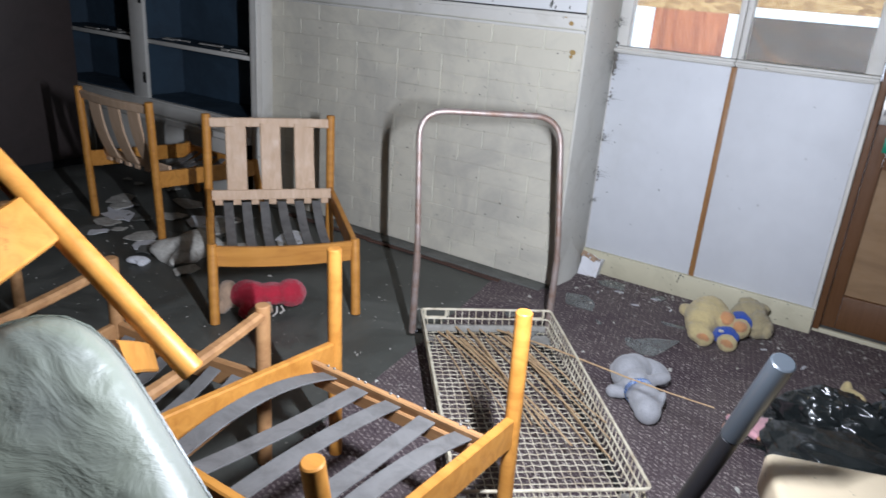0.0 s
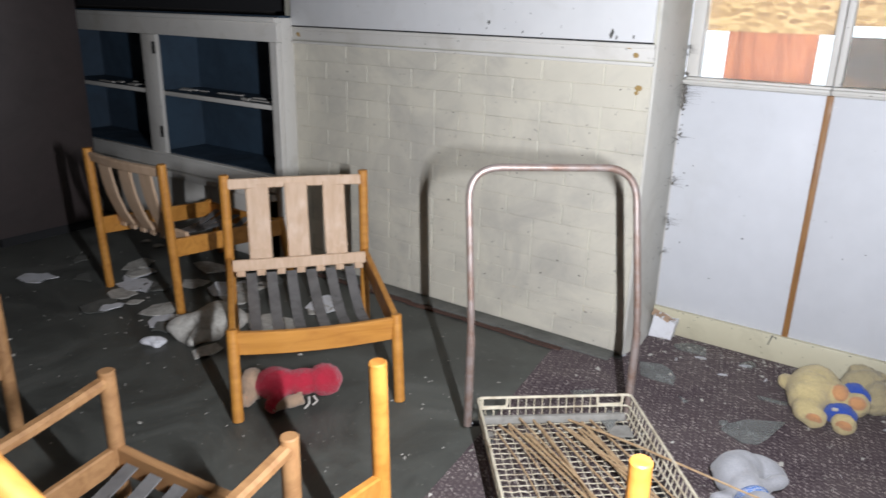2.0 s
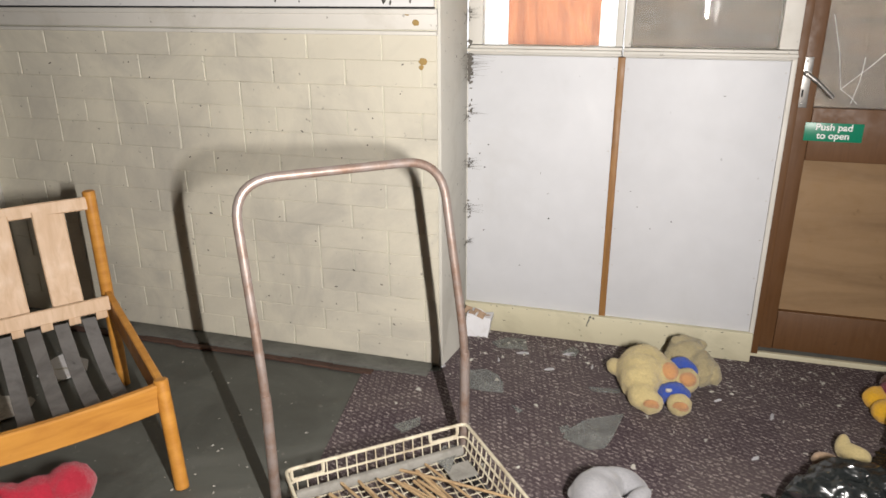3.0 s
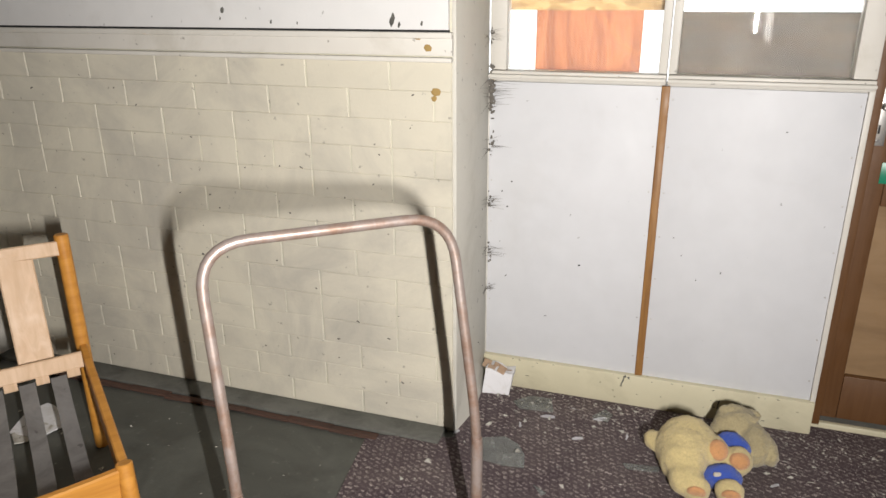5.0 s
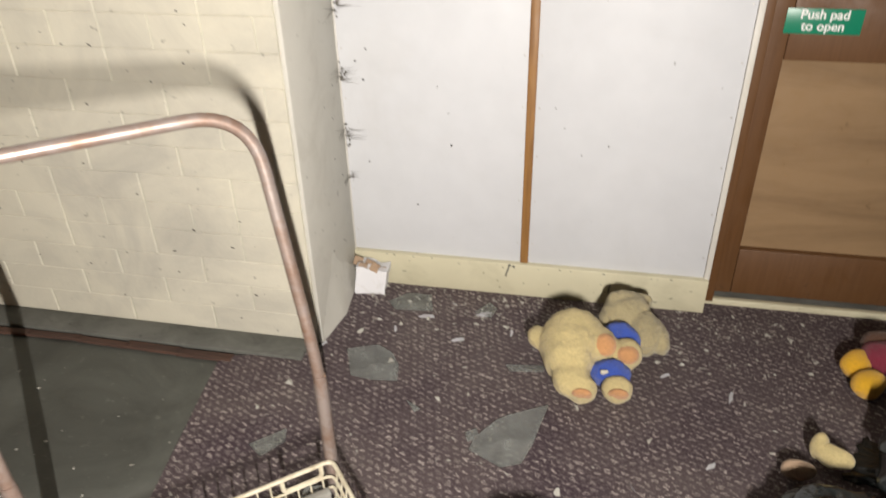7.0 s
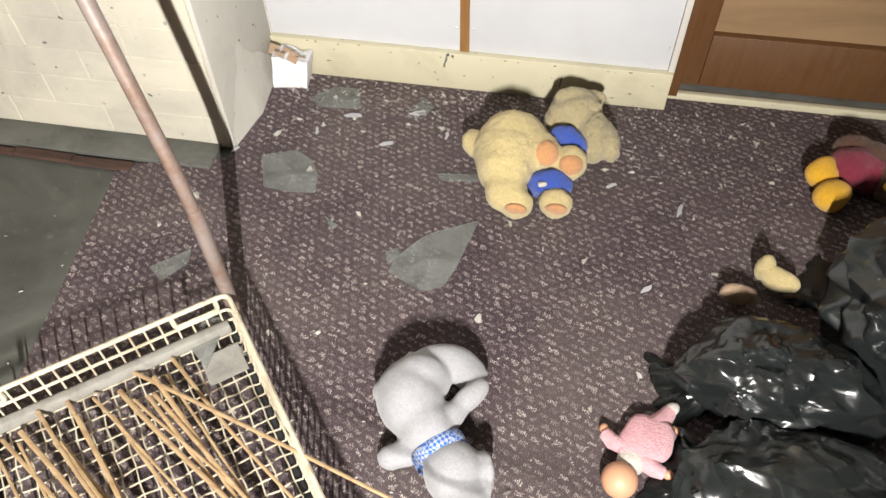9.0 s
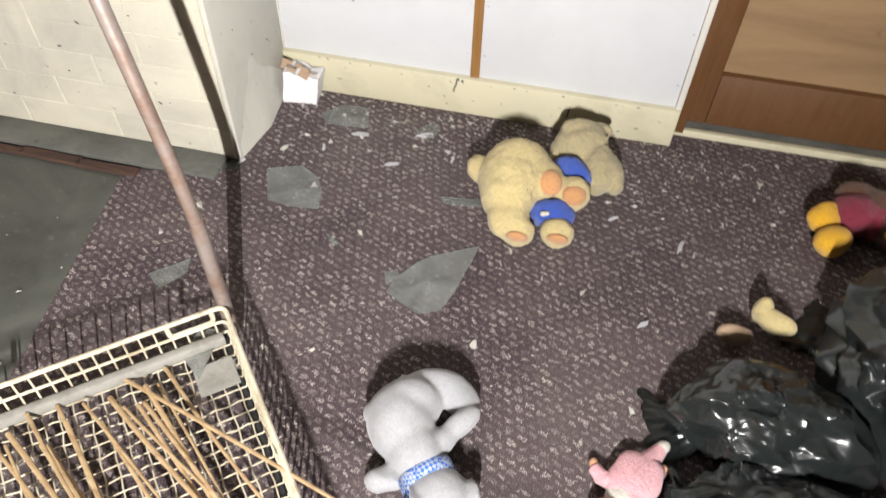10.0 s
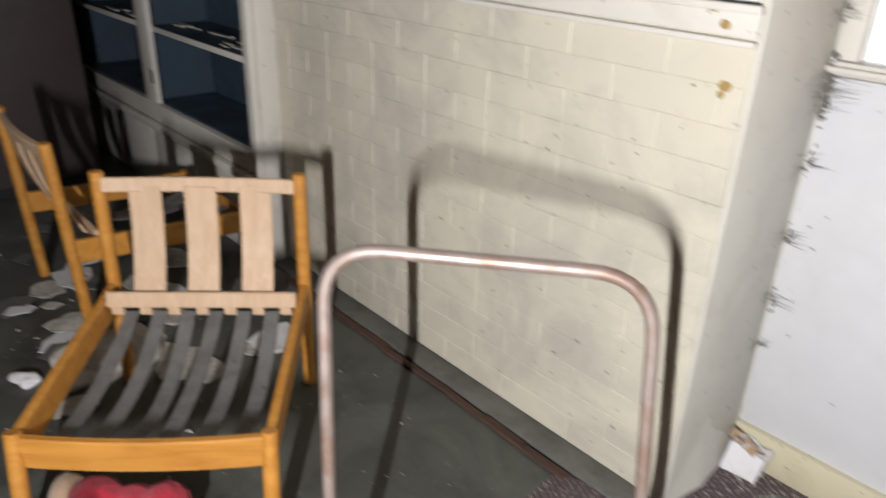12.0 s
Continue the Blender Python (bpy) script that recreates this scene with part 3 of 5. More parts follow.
for p, q in zip(rows, rows[1:]):
    for j in range(24):
        bm.faces.new((p[j], p[j + 1], q[j + 1], q[j]))
bmesh.ops.solidify(bm, geom=bm.faces[:], thickness=0.0006)
film = solid("plastic_film", bm, m_cling, "wrinkled hazy plastic film stuck inside the window", "plastic film", degrees=70)
film.visible_shadow = False
bm = bmesh.new()
box(bm, (-2.5, PANEL_Y + 1.2, -0.5), (2.5, PANEL_Y + 1.22, 3.2))
solid("backdrop", bm, m_sky, "bright overcast daylight outside the windows", "daylight", kind="structure")
bm = bmesh.new()
box(bm, (-7, 4.61, -0.14), (3, 5.4, -0.02))
solid("ground", bm, m_concrete, "grey paving outside the windows", "ground", kind="structure")

# ---------------------------------------------------------------- the door
door = thing("door_1", "closed brown timber door with plywood panel and glazed top", "door", pose(0, 0, 0), kind="structure")
bm = bmesh.new()
box(bm, (0.292, PANEL_Y + 0.03, 0.022), (0.320, PANEL_Y + 0.20, 2.12), 0.002)
box(bm, (1.16, PANEL_Y + 0.03, 0.022), (1.20, PANEL_Y + 0.20, 2.12), 0.002)
box(bm, (0.292, PANEL_Y + 0.03, 2.08), (1.20, PANEL_Y + 0.20, 2.119), 0.002)
part("door_frame", bm, m_doorwood, door)
DX0, DX1 = 0.322, 1.158
bm = bmesh.new()
box(bm, (DX0, DOOR_Y, 0.026), (DX0 + 0.058, DOOR_Y + 0.045, 2.075), 0.003)
part("stile", bm, m_doorwood, door)
bm = bmesh.new()
box(bm, (DX1 - 0.085, DOOR_Y, 0.026), (DX1, DOOR_Y + 0.045, 2.075), 0.003)
part("stile", bm, m_doorwood, door)
for z0, z1 in ((0.026, 0.192), (0.795, 0.985), (1.98, 2.075)):
    bm = bmesh.new()
    box(bm, (DX0 + 0.059, DOOR_Y + 0.001, z0), (DX1 - 0.086, DOOR_Y + 0.044, z1), 0.003)
    part("rail", bm, m_doorwood, door)
bm = bmesh.new()
box(bm, (DX0 + 0.055, DOOR_Y + 0.024, 0.188), (DX1 - 0.084, DOOR_Y + 0.036, 0.80))
part("plywood_panel", bm, m_ply, door, "bare plywood panel with wavy grain")
bm = bmesh.new()
box(bm, (DX0 + 0.055, DOOR_Y + 0.020, 0.98), (DX1 - 0.084, DOOR_Y + 0.025, 1.985))
pane = part("pane", bm, m_pane, door, "cracked dirty glass")
pane.visible_shadow = False
bm = bmesh.new()
box(bm, (DX0 + 0.0, DOOR_Y + 0.05, 0.95), (DX1, DOOR_Y + 0.062, 2.06))
solid("door_board", bm, m_darkboard, "dark board closing the door's glazing from outside", "board")
bm = bmesh.new()
for a, b in (((0.40, 1.30), (0.46, 1.05)), ((0.46, 1.05), (0.52, 1.00)), ((0.46, 1.05), (0.62, 1.22)), ((0.52, 1.16), (0.50, 1.0))):
    tube(bm, [(a[0], DOOR_Y + 0.0185, a[1]), ((a[0] + b[0]) / 2 + 0.006, DOOR_Y + 0.0185, (a[1] + b[1]) / 2), (b[0], DOOR_Y + 0.0185, b[1])], 0.0012, 5)
part("glass_cracks", bm, m_letter, door, "white crack lines in the glass")
bm = bmesh.new()
box(bm, (DX0 - 0.008, DOOR_Y - 0.006, 0.985), (DX0 + 0.034, DOOR_Y - 0.0005, 1.16), 0.002)
for z in (1.0, 1.145):
    blob(bm, (DX0 + 0.013, DOOR_Y - 0.006, z), (0.004, 0.002, 0.004), sub=2)
plate = part("handle_plate", bm, m_steel, door, "scratched pale metal lock plate")
bm = bmesh.new()
box(bm, (DX0 + 0.010, DOOR_Y - 0.0072, 1.022), (DX0 + 0.016, DOOR_Y - 0.0062, 1.048))
part("keyhole", bm, m_black, plate)
bm = bmesh.new()
rod(bm, (DX0 + 0.013, DOOR_Y - 0.006, 1.105), (DX0 + 0.013, DOOR_Y - 0.05, 1.105), 0.009, 12)
tube(bm, bend([(DX0 + 0.012, DOOR_Y - 0.048, 1.106), (DX0 + 0.05, DOOR_Y - 0.05, 1.080), (DX0 + 0.105, DOOR_Y - 0.045, 1.028)], 0.02), 0.0075, 10)
part("lever", bm, m_steel, door, "bent metal door lever")
bm = bmesh.new()
box(bm, (0.363, DOOR_Y - 0.0025, 0.868), (0.553, DOOR_Y - 0.0003, 0.934), 0.0008)
sign = part("sign_plate", bm, m_green, door, "green sign plate reading Push pad to open")
for text, z in (("Push pad", 0.908), ("to open", 0.878)):
    fc = bpy.data.curves.new("sign_text", "FONT")
    fc.body, fc.size, fc.align_x, fc.extrude, fc.offset = text, 0.0335, "CENTER", 0.0003, 0.0007
    ob = new("sign_text", fc)
    me = bpy.data.meshes.new_from_object(ob.evaluated_get(bpy.context.evaluated_depsgraph_get()))
    bpy.data.objects.remove(ob)
    me.materials.clear()
    me.materials.append(m_letter)
    tx = new("sign_text", me)
    tx.parent = sign
    tx.matrix_basis = pose(0.458, DOOR_Y - 0.0032, z, 90, 0, 0)
bm = bmesh.new()
box(bm, (0.288, PANEL_Y + 0.062, 0.0), (1.2, PANEL_Y + 0.25, 0.022), 0.004)
solid("threshold", bm, m_concrete, "worn grey stone door threshold", "threshold", kind="structure")
bm = bmesh.new()
box(bm, (0.292, PANEL_Y + 0.040, 0.0), (1.2, PANEL_Y + 0.060, 0.026), 0.004)
solid("threshold_strip", bm, m_cream, "cream painted strip before the threshold", "trim", kind="structure")

# ---------------------------------------------------------------- built-in cupboard
CY = 3.52
cup = thing("built_in_cupboard", "white framed built-in cupboard with dark blue shelves, doors missing", "cupboard", kind="structure")
bm = bmesh.new()
box(bm, (-5.125, CY, 1.248), (-2.849, CY + 0.03, 1.36), 0.003)
box(bm, (-5.125, CY - 0.02, 1.345), (-2.839, CY + 0.03, 1.372), 0.006)
part("top_rail", bm, m_white, cup, "chipped white top rail with small cornice")
bm = bmesh.new()
box(bm, (-2.911, CY, 0.0), (-2.866, CY + 0.028, 1.247), 0.003)
part("corner_post", bm, m_white, cup, "scuffed white corner post")
bm = bmesh.new()
box(bm, (-2.864, CY - 0.006, 0.0), (-2.849, CY + 0.03, 1.247), 0.003)
part("edge_bead", bm, m_white, cup, "narrow white bead on the corner")
bm = bmesh.new()
box(bm, (-2.864, CY + 0.031, 0.0), (-2.849, BRICK_Y + 0.003, 1.37), 0.002)
part("side_board", bm, m_white, cup, "white side board meeting the brick wall")
bm = bmesh.new()
box(bm, (-4.059, CY - 0.004, 0.51), (-3.909, CY + 0.024, 1.247), 0.004)
mul = part("mullion", bm, m_white, cup, "white mullion with hinge recesses")
for z in (1.17, 0.66):
    bm = bmesh.new()
    box(bm, (-3.948, CY - 0.0065, z - 0.035), (-3.917, CY - 0.0045, z + 0.035), 0.002)
    part("hinge", bm, m_black, mul, "black hinge leaf")
bm = bmesh.new()
box(bm, (-5.125, CY + 0.03, 0.50), (-2.868, CY + 0.035 + 0.33, 0.53))
box(bm, (-5.125, CY + 0.032, 1.36), (-2.868, CY + 0.035 + 0.33, 1.38))
box(bm, (-5.125, CY + 0.34, 0.531), (-2.868, CY + 0.365, 1.359))
box(bm, (-5.125, CY + 0.032, 0.531), (-5.094, CY + 0.339, 1.359))
box(bm, (-2.898, CY + 0.032, 0.531), (-2.868, CY + 0.339, 1.359))
box(bm, (-4.003, CY + 0.026, 0.531), (-3.972, CY + 0.339, 1.359))
part("carcass", bm, m_navy, cup, "dark blue painted interior")
for x0, x1 in ((-5.092, -4.006), (-3.968, -2.900)):
    bm = bmesh.new()
    box(bm, (x0, CY + 0.034, 0.889), (x1, CY + 0.337, 0.909))
    sh = part("shelf", bm, m_navy, cup, "dark blue shelf with white front edge")
    bm = bmesh.new()
    box(bm, (x0, CY + 0.020, 0.886), (x1, CY + 0.033, 0.912), 0.002)
    part("edge", bm, m_white, sh, "white shelf edge")
bm = bmesh.new()
for k in range(16):
    x = random.uniform(-4.763, -3.004)
    y = random.uniform(CY + 0.06, CY + 0.2)
    a = random.uniform(-0.5, 0.5)
    ln = random.uniform(0.06, 0.2)
    plank(bm, (x, y, 0.915), (x + ln * math.cos(a), y + 0.3 * ln * math.sin(a), 0.915), (0, 1, 0), random.uniform(0.01, 0.03), 0.008)
solid("wood_scraps", bm, m_dust, "pale timber scraps lying on the cupboard shelf", "scraps", kind="stuff")
bm = bmesh.new()
box(bm, (-5.125, CY - 0.012, 0.507), (-2.916, CY + 0.026, 0.525), 0.003)
part("ledge", bm, m_white, cup, "dirty white ledge under the openings")
bm = bmesh.new()
box(bm, (-5.125, CY - 0.004, 0.425), (-2.916, CY + 0.024, 0.505), 0.003)
part("lower_rail", bm, m_white, cup, "dirty white rail under the ledge")
bm = bmesh.new()
box(bm, (-5.125, CY - 0.03, 0.38), (-2.916, CY + 0.024, 0.42), 0.006)
part("lower_moulding", bm, m_white, cup, "dirty white moulding over the lower panels")
for k in range(4):
    bm = bmesh.new()
    x0 = -5.125 + k * 0.535
    box(bm, (x0, CY + 0.004, 0.0), (x0 + 0.53, CY + 0.022, 0.375), 0.003)
    part("lower_panel", bm, m_white, cup, "grimy white lower panel")
# no hollow here: a solid black block gives the recess its darkness
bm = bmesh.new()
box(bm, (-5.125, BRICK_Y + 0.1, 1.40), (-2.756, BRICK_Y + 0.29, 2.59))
solid("black_recess_block", bm, m_black, "solid black block standing in for the shade of the recess above the cupboard", "recess", kind="structure")

# dark tall cabinet and white kitchen unit beyond
tall = thing("tall_cabinet", "tall dark brown laminate cabinet seen from its side", "cabinet", pose(-4.78, 2.99, 0, 0, 0, 0))
bm = bmesh.new()
box(bm, (-0.38, -0.33, 0.06), (0.38, 0.33, 2.15), 0.004)
part("body", bm, m_brown_panel, tall)
bm = bmesh.new()
box(bm, (-0.36, -0.31, 0.0), (0.36, 0.31, 0.06))
part("plinth", bm, m_black, tall)
unit = thing("kitchen_unit", "grimy white drawer unit with open gap above", "drawer unit", pose(-4.86, 2.44, 0, 0, 0, 4))
bm = bmesh.new()
box(bm, (-0.30, -0.21, 0.03), (0.275, 0.21, 0.725), 0.006)
part("body", bm, m_appliance, unit)
for z0, z1 in ((0.04, 0.352), (0.362, 0.715)):
    bm = bmesh.new()
    box(bm, (0.277, -0.205, z0), (0.297, 0.205, z1), 0.006)
    dr = part("drawer_front", bm, m_appliance, unit, "yellowed white drawer front")
    bm = bmesh.new()
    box(bm, (0.298, -0.16, z1 - 0.06), (0.312, -0.08, z1 - 0.045), 0.003)
    part("handle", bm, m_steel, dr)
# black sheet that stands in for the shade inside the open gap
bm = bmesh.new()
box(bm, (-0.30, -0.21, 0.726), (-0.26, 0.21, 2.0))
part("black_gap_panel", bm, m_black, unit)
bm = bmesh.new()
box(bm, (-0.259, -0.21, 1.08), (0.26, 0.17, 1.62), 0.006)
part("upper_cupboard", bm, m_appliance, unit, "white wall cupboard")
bm = bmesh.new()
blob(bm, (-4.66, 2.55, 0.755), (0.06, 0.04, 0.03), (0, 0, 20), 0.5, 22)
solid("crumpled_paper", bm, m_paper, "crumpled white paper on the drawer unit", "paper")

# ---------------------------------------------------------------- lounge chairs


def lounge_chair(label, back=True, at=None, sag=-0.045, legs=(-0.30, 0.30), group="low lounge chairs"):
    c = thing("lounge_chair", label, "chair", at, group)
    for x in (-0.30, 0.30):
        bm = bmesh.new()
        rod(bm, (x, -0.055, 0.0 if x in legs else 0.24), (x, 0.010, 0.338), 0.021)
        part("front_leg", bm, m_oak, c)
        bm = bmesh.new()
        rod(bm, (x, 0.672, 0.0), (x, 0.70, 0.745), 0.021)
        part("back_post", bm, m_oak, c)
        bm = bmesh.new()
        plank(bm, (x, 0.015, 0.288), (x, 0.680, 0.340), (0, 0, 1), 0.088, 0.024)
        part("side_rail", bm, m_oak, c)
    bm = bmesh.new()
    plank(bm, (-0.285, 0.005, 0.285), (0.285, 0.005, 0.285), (0, 0, 1), 0.088, 0.024, 0.012, 10, (0, -0.6, -1))
    part("front_rail", bm, m_oak, c)
    if back:
        bm = bmesh.new()
        plank(bm, (-0.285, 0.692, 0.705), (0.285, 0.692, 0.705), (0, 0.21, 0.97), 0.045, 0.024, 0.022, 10, (0, 0.97, -0.1))
        part("top_rail", bm, m_slat, c, "pale bowed top rail")
        for x in (-0.165, 0.0, 0.165):
            bm = bmesh.new()
            plank(bm, (x, 0.605, 0.365), (x, 0.698, 0.70), (1, 0, 0), 0.098, 0.012, 0.02, 8, (0, 1, -0.2))
            part("back_slat", bm, m_slat, c, "broad pale plywood slat")
    bm = bmesh.new()
    plank(bm, (-0.286, 0.585, 0.372), (0.286, 0.585, 0.372), (0, 0.2, 1), 0.05, 0.018)
    for k in range(7 if back else 0):
        x = -0.255 + k * 0.085
        plank(bm, (x - 0.018, 0.580, 0.338), (x + 0.018, 0.580, 0.338), (0, 0, 1), 0.03, 0.016)
    if not back:
        plank(bm, (-0.286, 0.582, 0.330), (0.286, 0.582, 0.330), (0, 0.3, 1), 0.04, 0.016)
    part("strap_bar", bm, m_slat if back else m_oldwood, c, "pale notched crossbar" if back else "worn brown crossbar with screws")
    for k in range(6 if back else 5):
        x = -0.2125 + k * 0.085 if back else -0.22 + k * 0.11
        bm = bmesh.new()
        droop = sag * (1 + 0.45 * ((k * 7) % 3)) if back else (-0.030, 0.004, -0.018, 0.008, -0.05)[k]
        skew = 0.0 if back else (0.02, -0.012, 0.006, 0.03, -0.02)[k]
        plank(bm, (x, 0.575, 0.335), (x + skew, 0.02, 0.295), (1, 0, 0), 0.044 if back else 0.052, 0.005, droop, 12, (0, 0, 1), 0.001)
        part("webbing_strap", bm, m_strap, c, "sagging grey rubber strap")
        if not back:
            bm = bmesh.new()
            for dx in (-0.012, 0.012):
                blob(bm, (x + dx, 0.578, 0.309), (0.005, 0.003, 0.005), sub=2)
            part("screw", bm, m_steel, c, "small steel screw heads")
    return c


def frame_pose(origin, x, y, z):
    return Matrix(((x[0], y[0], z[0], origin[0]), (x[1], y[1], z[1], origin[1]), (x[2], y[2], z[2], origin[2]), (0, 0, 0, 1)))


# the chair by the brick wall: front legs towards the room
chair_a = lounge_chair("orange beech lounge chair frame without cushions, pale slatted back", True, pose(-1.642, 2.546, 0, 0, 0, 51.3))
copy_thing(chair_a, pose(-3.06, 3.405, 0, 0, 0, 180.5))
# upturned chair, its legs in the air
upturned = lounge_chair("upturned orange beech lounge chair frame, one leg broken off", False, frame_pose((-0.517, 1.243, 0.705), (-1, 0.0, 0), (0, 1, 0.0), (0, 0, -1)), 0.02, (-0.30,))
# tipped chair on top of the pile
pz = Vector((-0.66, -0.30, 0.69)).normalized()
fwd = Vector((0.35, -0.88, -0.3))
py = -(fwd - pz * fwd.dot(pz)).normalized()
px = py.cross(pz)
foot = Vector((-0.44, 1.145, 0.80))
axes = Matrix((px, py, pz)).transposed()
org = foot - axes @ Vector((0.30, 0.672, 0.0))
copy_thing(upturned, Matrix.Translation(org) @ axes.to_4x4())["label"] = "orange beech lounge chair frame tipped over on the pile"

bm = bmesh.new()
plank(bm, (-0.500, 1.000, 0.862), (-0.755, 1.282, 0.650), (-0.6, 0.2, 0.8), 0.06, 0.014, 0.012, 6)
solid("loose_slat", bm, m_oak, "loose orange chair slat wedged in the pile", "slat")

# ---------------------------------------------------------------- armchairs in the pile


def arm_chair(label, at):
    c = thing("arm_chair", label, "armchair", at, "armchairs in the pile")
    for x in (-0.30, 0.30):
        bm = bmesh.new()
        rod(bm, (x, 0.0, 0.0), (x, 0.0, 0.535), 0.022)
        part("front_post", bm, m_oldwood, c)
        bm = bmesh.new()
        rod(bm, (x, 0.52, 0.0), (x, 0.66, 0.62), 0.021)
        part("back_post", bm, m_oldwood, c)
        bm = bmesh.new()
        plank(bm, (x, 0.01, 0.505), (x, 0.625, 0.455), (1, 0, 0), 0.036, 0.030, -0.012, 6, (0, 0, 1), 0.008)
        part("armrest", bm, m_oldwood, c)
        bm = bmesh.new()
        plank(bm, (x, 0.015, 0.275), (x, 0.57, 0.235), (0, 0, 1), 0.07, 0.022)
        part("side_rail", bm, m_oldwood, c)
    bm = bmesh.new()
    plank(bm, (-0.285, 0.0, 0.275), (0.285, 0.0, 0.275), (0, 0, 1), 0.08, 0.024, 0.015, 8, (0, -0.4, -1))
    part("front_rail", bm, m_oldwood, c)
    bm = bmesh.new()
    plank(bm, (-0.285, 0.57, 0.25), (0.285, 0.57, 0.25), (0, 0, 1), 0.06, 0.02)
    part("rear_rail", bm, m_oldwood, c)
    bm = bmesh.new()
    plank(bm, (-0.285, 0.65, 0.58), (0.285, 0.65, 0.58), (0, 0.2, 1), 0.05, 0.02, 0.015, 6)
    part("top_rail", bm, m_oldwood, c)
    for k in range(6):
        x = -0.22 + k * 0.088
        bm = bmesh.new()
        plank(bm, (x, 0.56, 0.265), (x, 0.02, 0.285), (1, 0, 0), 0.045, 0.005, -0.05, 10, (0, 0, 1), 0.001)
        part("webbing_strap", bm, m_strap, c, "sagging grey rubber strap")
    return c


arm_a = arm_chair("worn beech armchair frame with rubber seat straps, facing the brick wall", pose(-1.253, 1.735, 0, 0, 0, 187.4))
copy_thing(arm_a, pose(-2.59, 1.80, 0, 0, 0, 171.0))

# ---------------------------------------------------------------- seat cushion in plastic
e1 = Vector((-0.34, -0.86, -0.38)).normalized()
e2 = Vector((0.70, 0.0, -0.71))
e2 = (e2 - e1 * e2.dot(e1)).normalized()
nrm = e1.cross(e2)
if nrm.z < 0:
    nrm = -nrm
bm = bmesh.new()
n = 72
for side in (1, -1):
    rows = []
    for i in range(n + 1):
        row = []
        for j in range(n + 1):
            u, v = i / n, j / n
            edge = min(u, 1 - u, v, 1 - v)
            puff = 0.055 * (1 - max(0, 1 - edge / 0.14) ** 2.4) ** 0.5 if edge < 0.14 else 0.055
            au, av = abs(2 * u - 1), abs(2 * v - 1)
            round_off = max(au, av, 1e-6) / max((au ** 5 + av ** 5) ** 0.2, 1e-6)
            pt = (e1 * (u - 0.5) + e2 * (v - 0.5)) * 0.60 * round_off
            fold = max(0, 1 - 3.2 * abs(noise.noise(Vector((u * 6 + v * 3.6, v * 1.3 - u * 0.8, side * 3))))) ** 2
            crease = max(0, 1 - 4.0 * abs(noise.noise(Vector((u * 9 - v * 4, v * 7 + u * 3, side * 5))))) ** 2
            wr = 0.0035 * fold + 0.0015 * crease + 0.007 * noise.noise(Vector((u * 3, v * 4, side * 3)))
            row.append(bm.verts.new(pt + nrm * side * (puff + (wr if edge > 0.02 else 0))))
        rows.append(row)
    for a, b in zip(rows, rows[1:]):
        for k in range(n):
            bm.faces.new((a[k], a[k + 1], b[k + 1], b[k]))
bmesh.ops.remove_doubles(bm, verts=bm.verts, dist=0.0015)
cush = thing("seat_cushion", "pale green-grey seat cushion in torn clear plastic", "cushion", Matrix.Translation(Vector((-0.52, 0.99, 0.96)) + e1 * 0.275 + e2 * 0.275 - nrm * 0.045))
part("pad", bm, m_film, cush, degrees=70)
bm = bmesh.new()
for s in (1, -1):
    ring = []
    for k in range(65):
        a, b = math.cos(k * math.pi / 32), math.sin(k * math.pi / 32)
        size = 0.300 / (abs(a) ** 5 + abs(b) ** 5) ** 0.2
        ring.append(e1 * a * size + e2 * b * size)
    tube(bm, ring, 0.004, 6)
part("piping", bm, m_film, cush)

# beige block and leaning pole at the right of the start
blk = thing("upholstered_stool", "beige vinyl topped stool with dark base", "stool", pose(0.60, 1.98, 0, 0, 0, 20))
bm = bmesh.new()
box(bm, (-0.20, -0.20, 0.36), (0.20, 0.20, 0.47), 0.02, seg=3)
part("seat", bm, m_beige, blk)
bm = bmesh.new()
box(bm, (-0.18, -0.18, 0.0), (0.18, 0.18, 0.359), 0.006)
part("base", bm, m_darkmetal, blk)
bm = bmesh.new()
pole = thing("leaning_pole", "dark metal pole with a grey plastic end leaning on the stool", "pole", pose(0, 0, 0))
a, b = Vector((0.13, 2.09, 0.0)), Vector((0.351, 1.83, 0.82))
rod(bm, a, a.lerp(b, 0.72), 0.022)
part("shaft", bm, m_darkmetal, pole)
bm = bmesh.new()
rod(bm, a.lerp(b, 0.7205), b, 0.024)
part("end_sleeve", bm, m_greyplastic, pole)

# ---------------------------------------------------------------- basket trolley
U = Vector((0.766, 0.643, 0))
V = Vector((0.643, -0.766, 0))
TW, TL, ZB, ZR = 0.546, 1.12, 0.065, 0.158
trolley = thing("basket_trolley", "flat cream wire basket trolley with bent chrome push handle", "trolley", Matrix(((U.x, V.x, 0, -1.043), (U.y, V.y, 0, 2.717), (0, 0, 1, 0), (0, 0, 0, 1))))
# handle loop
bm = bmesh.new()
tube(bm, bend([(-0.030, -0.012, 0.045), (-0.030, -0.012, 0.42), (-0.048, -0.095, 0.955), (0.512, -0.095, 0.955), (0.548, -0.012, 0.42), (0.548, -0.012, 0.045)], 0.11, 8), 0.0125, 14)
part("push_handle", bm, m_chrome, trolley, "bent tubular handle, chrome worn and rust-stained")
for x in (-0.030, 0.548):
    bm = bmesh.new()
    tube(bm, [(x, -0.012, 0.044), (x, -0.012, 0.36), (x, -0.012, 0.385), (x, -0.012, 0.398)], [0.0148, 0.0148, 0.0142, 0.0129], 14)
    part("handle_socket", bm, m_chrome, trolley, "slightly wider worn tube into which the handle slides")
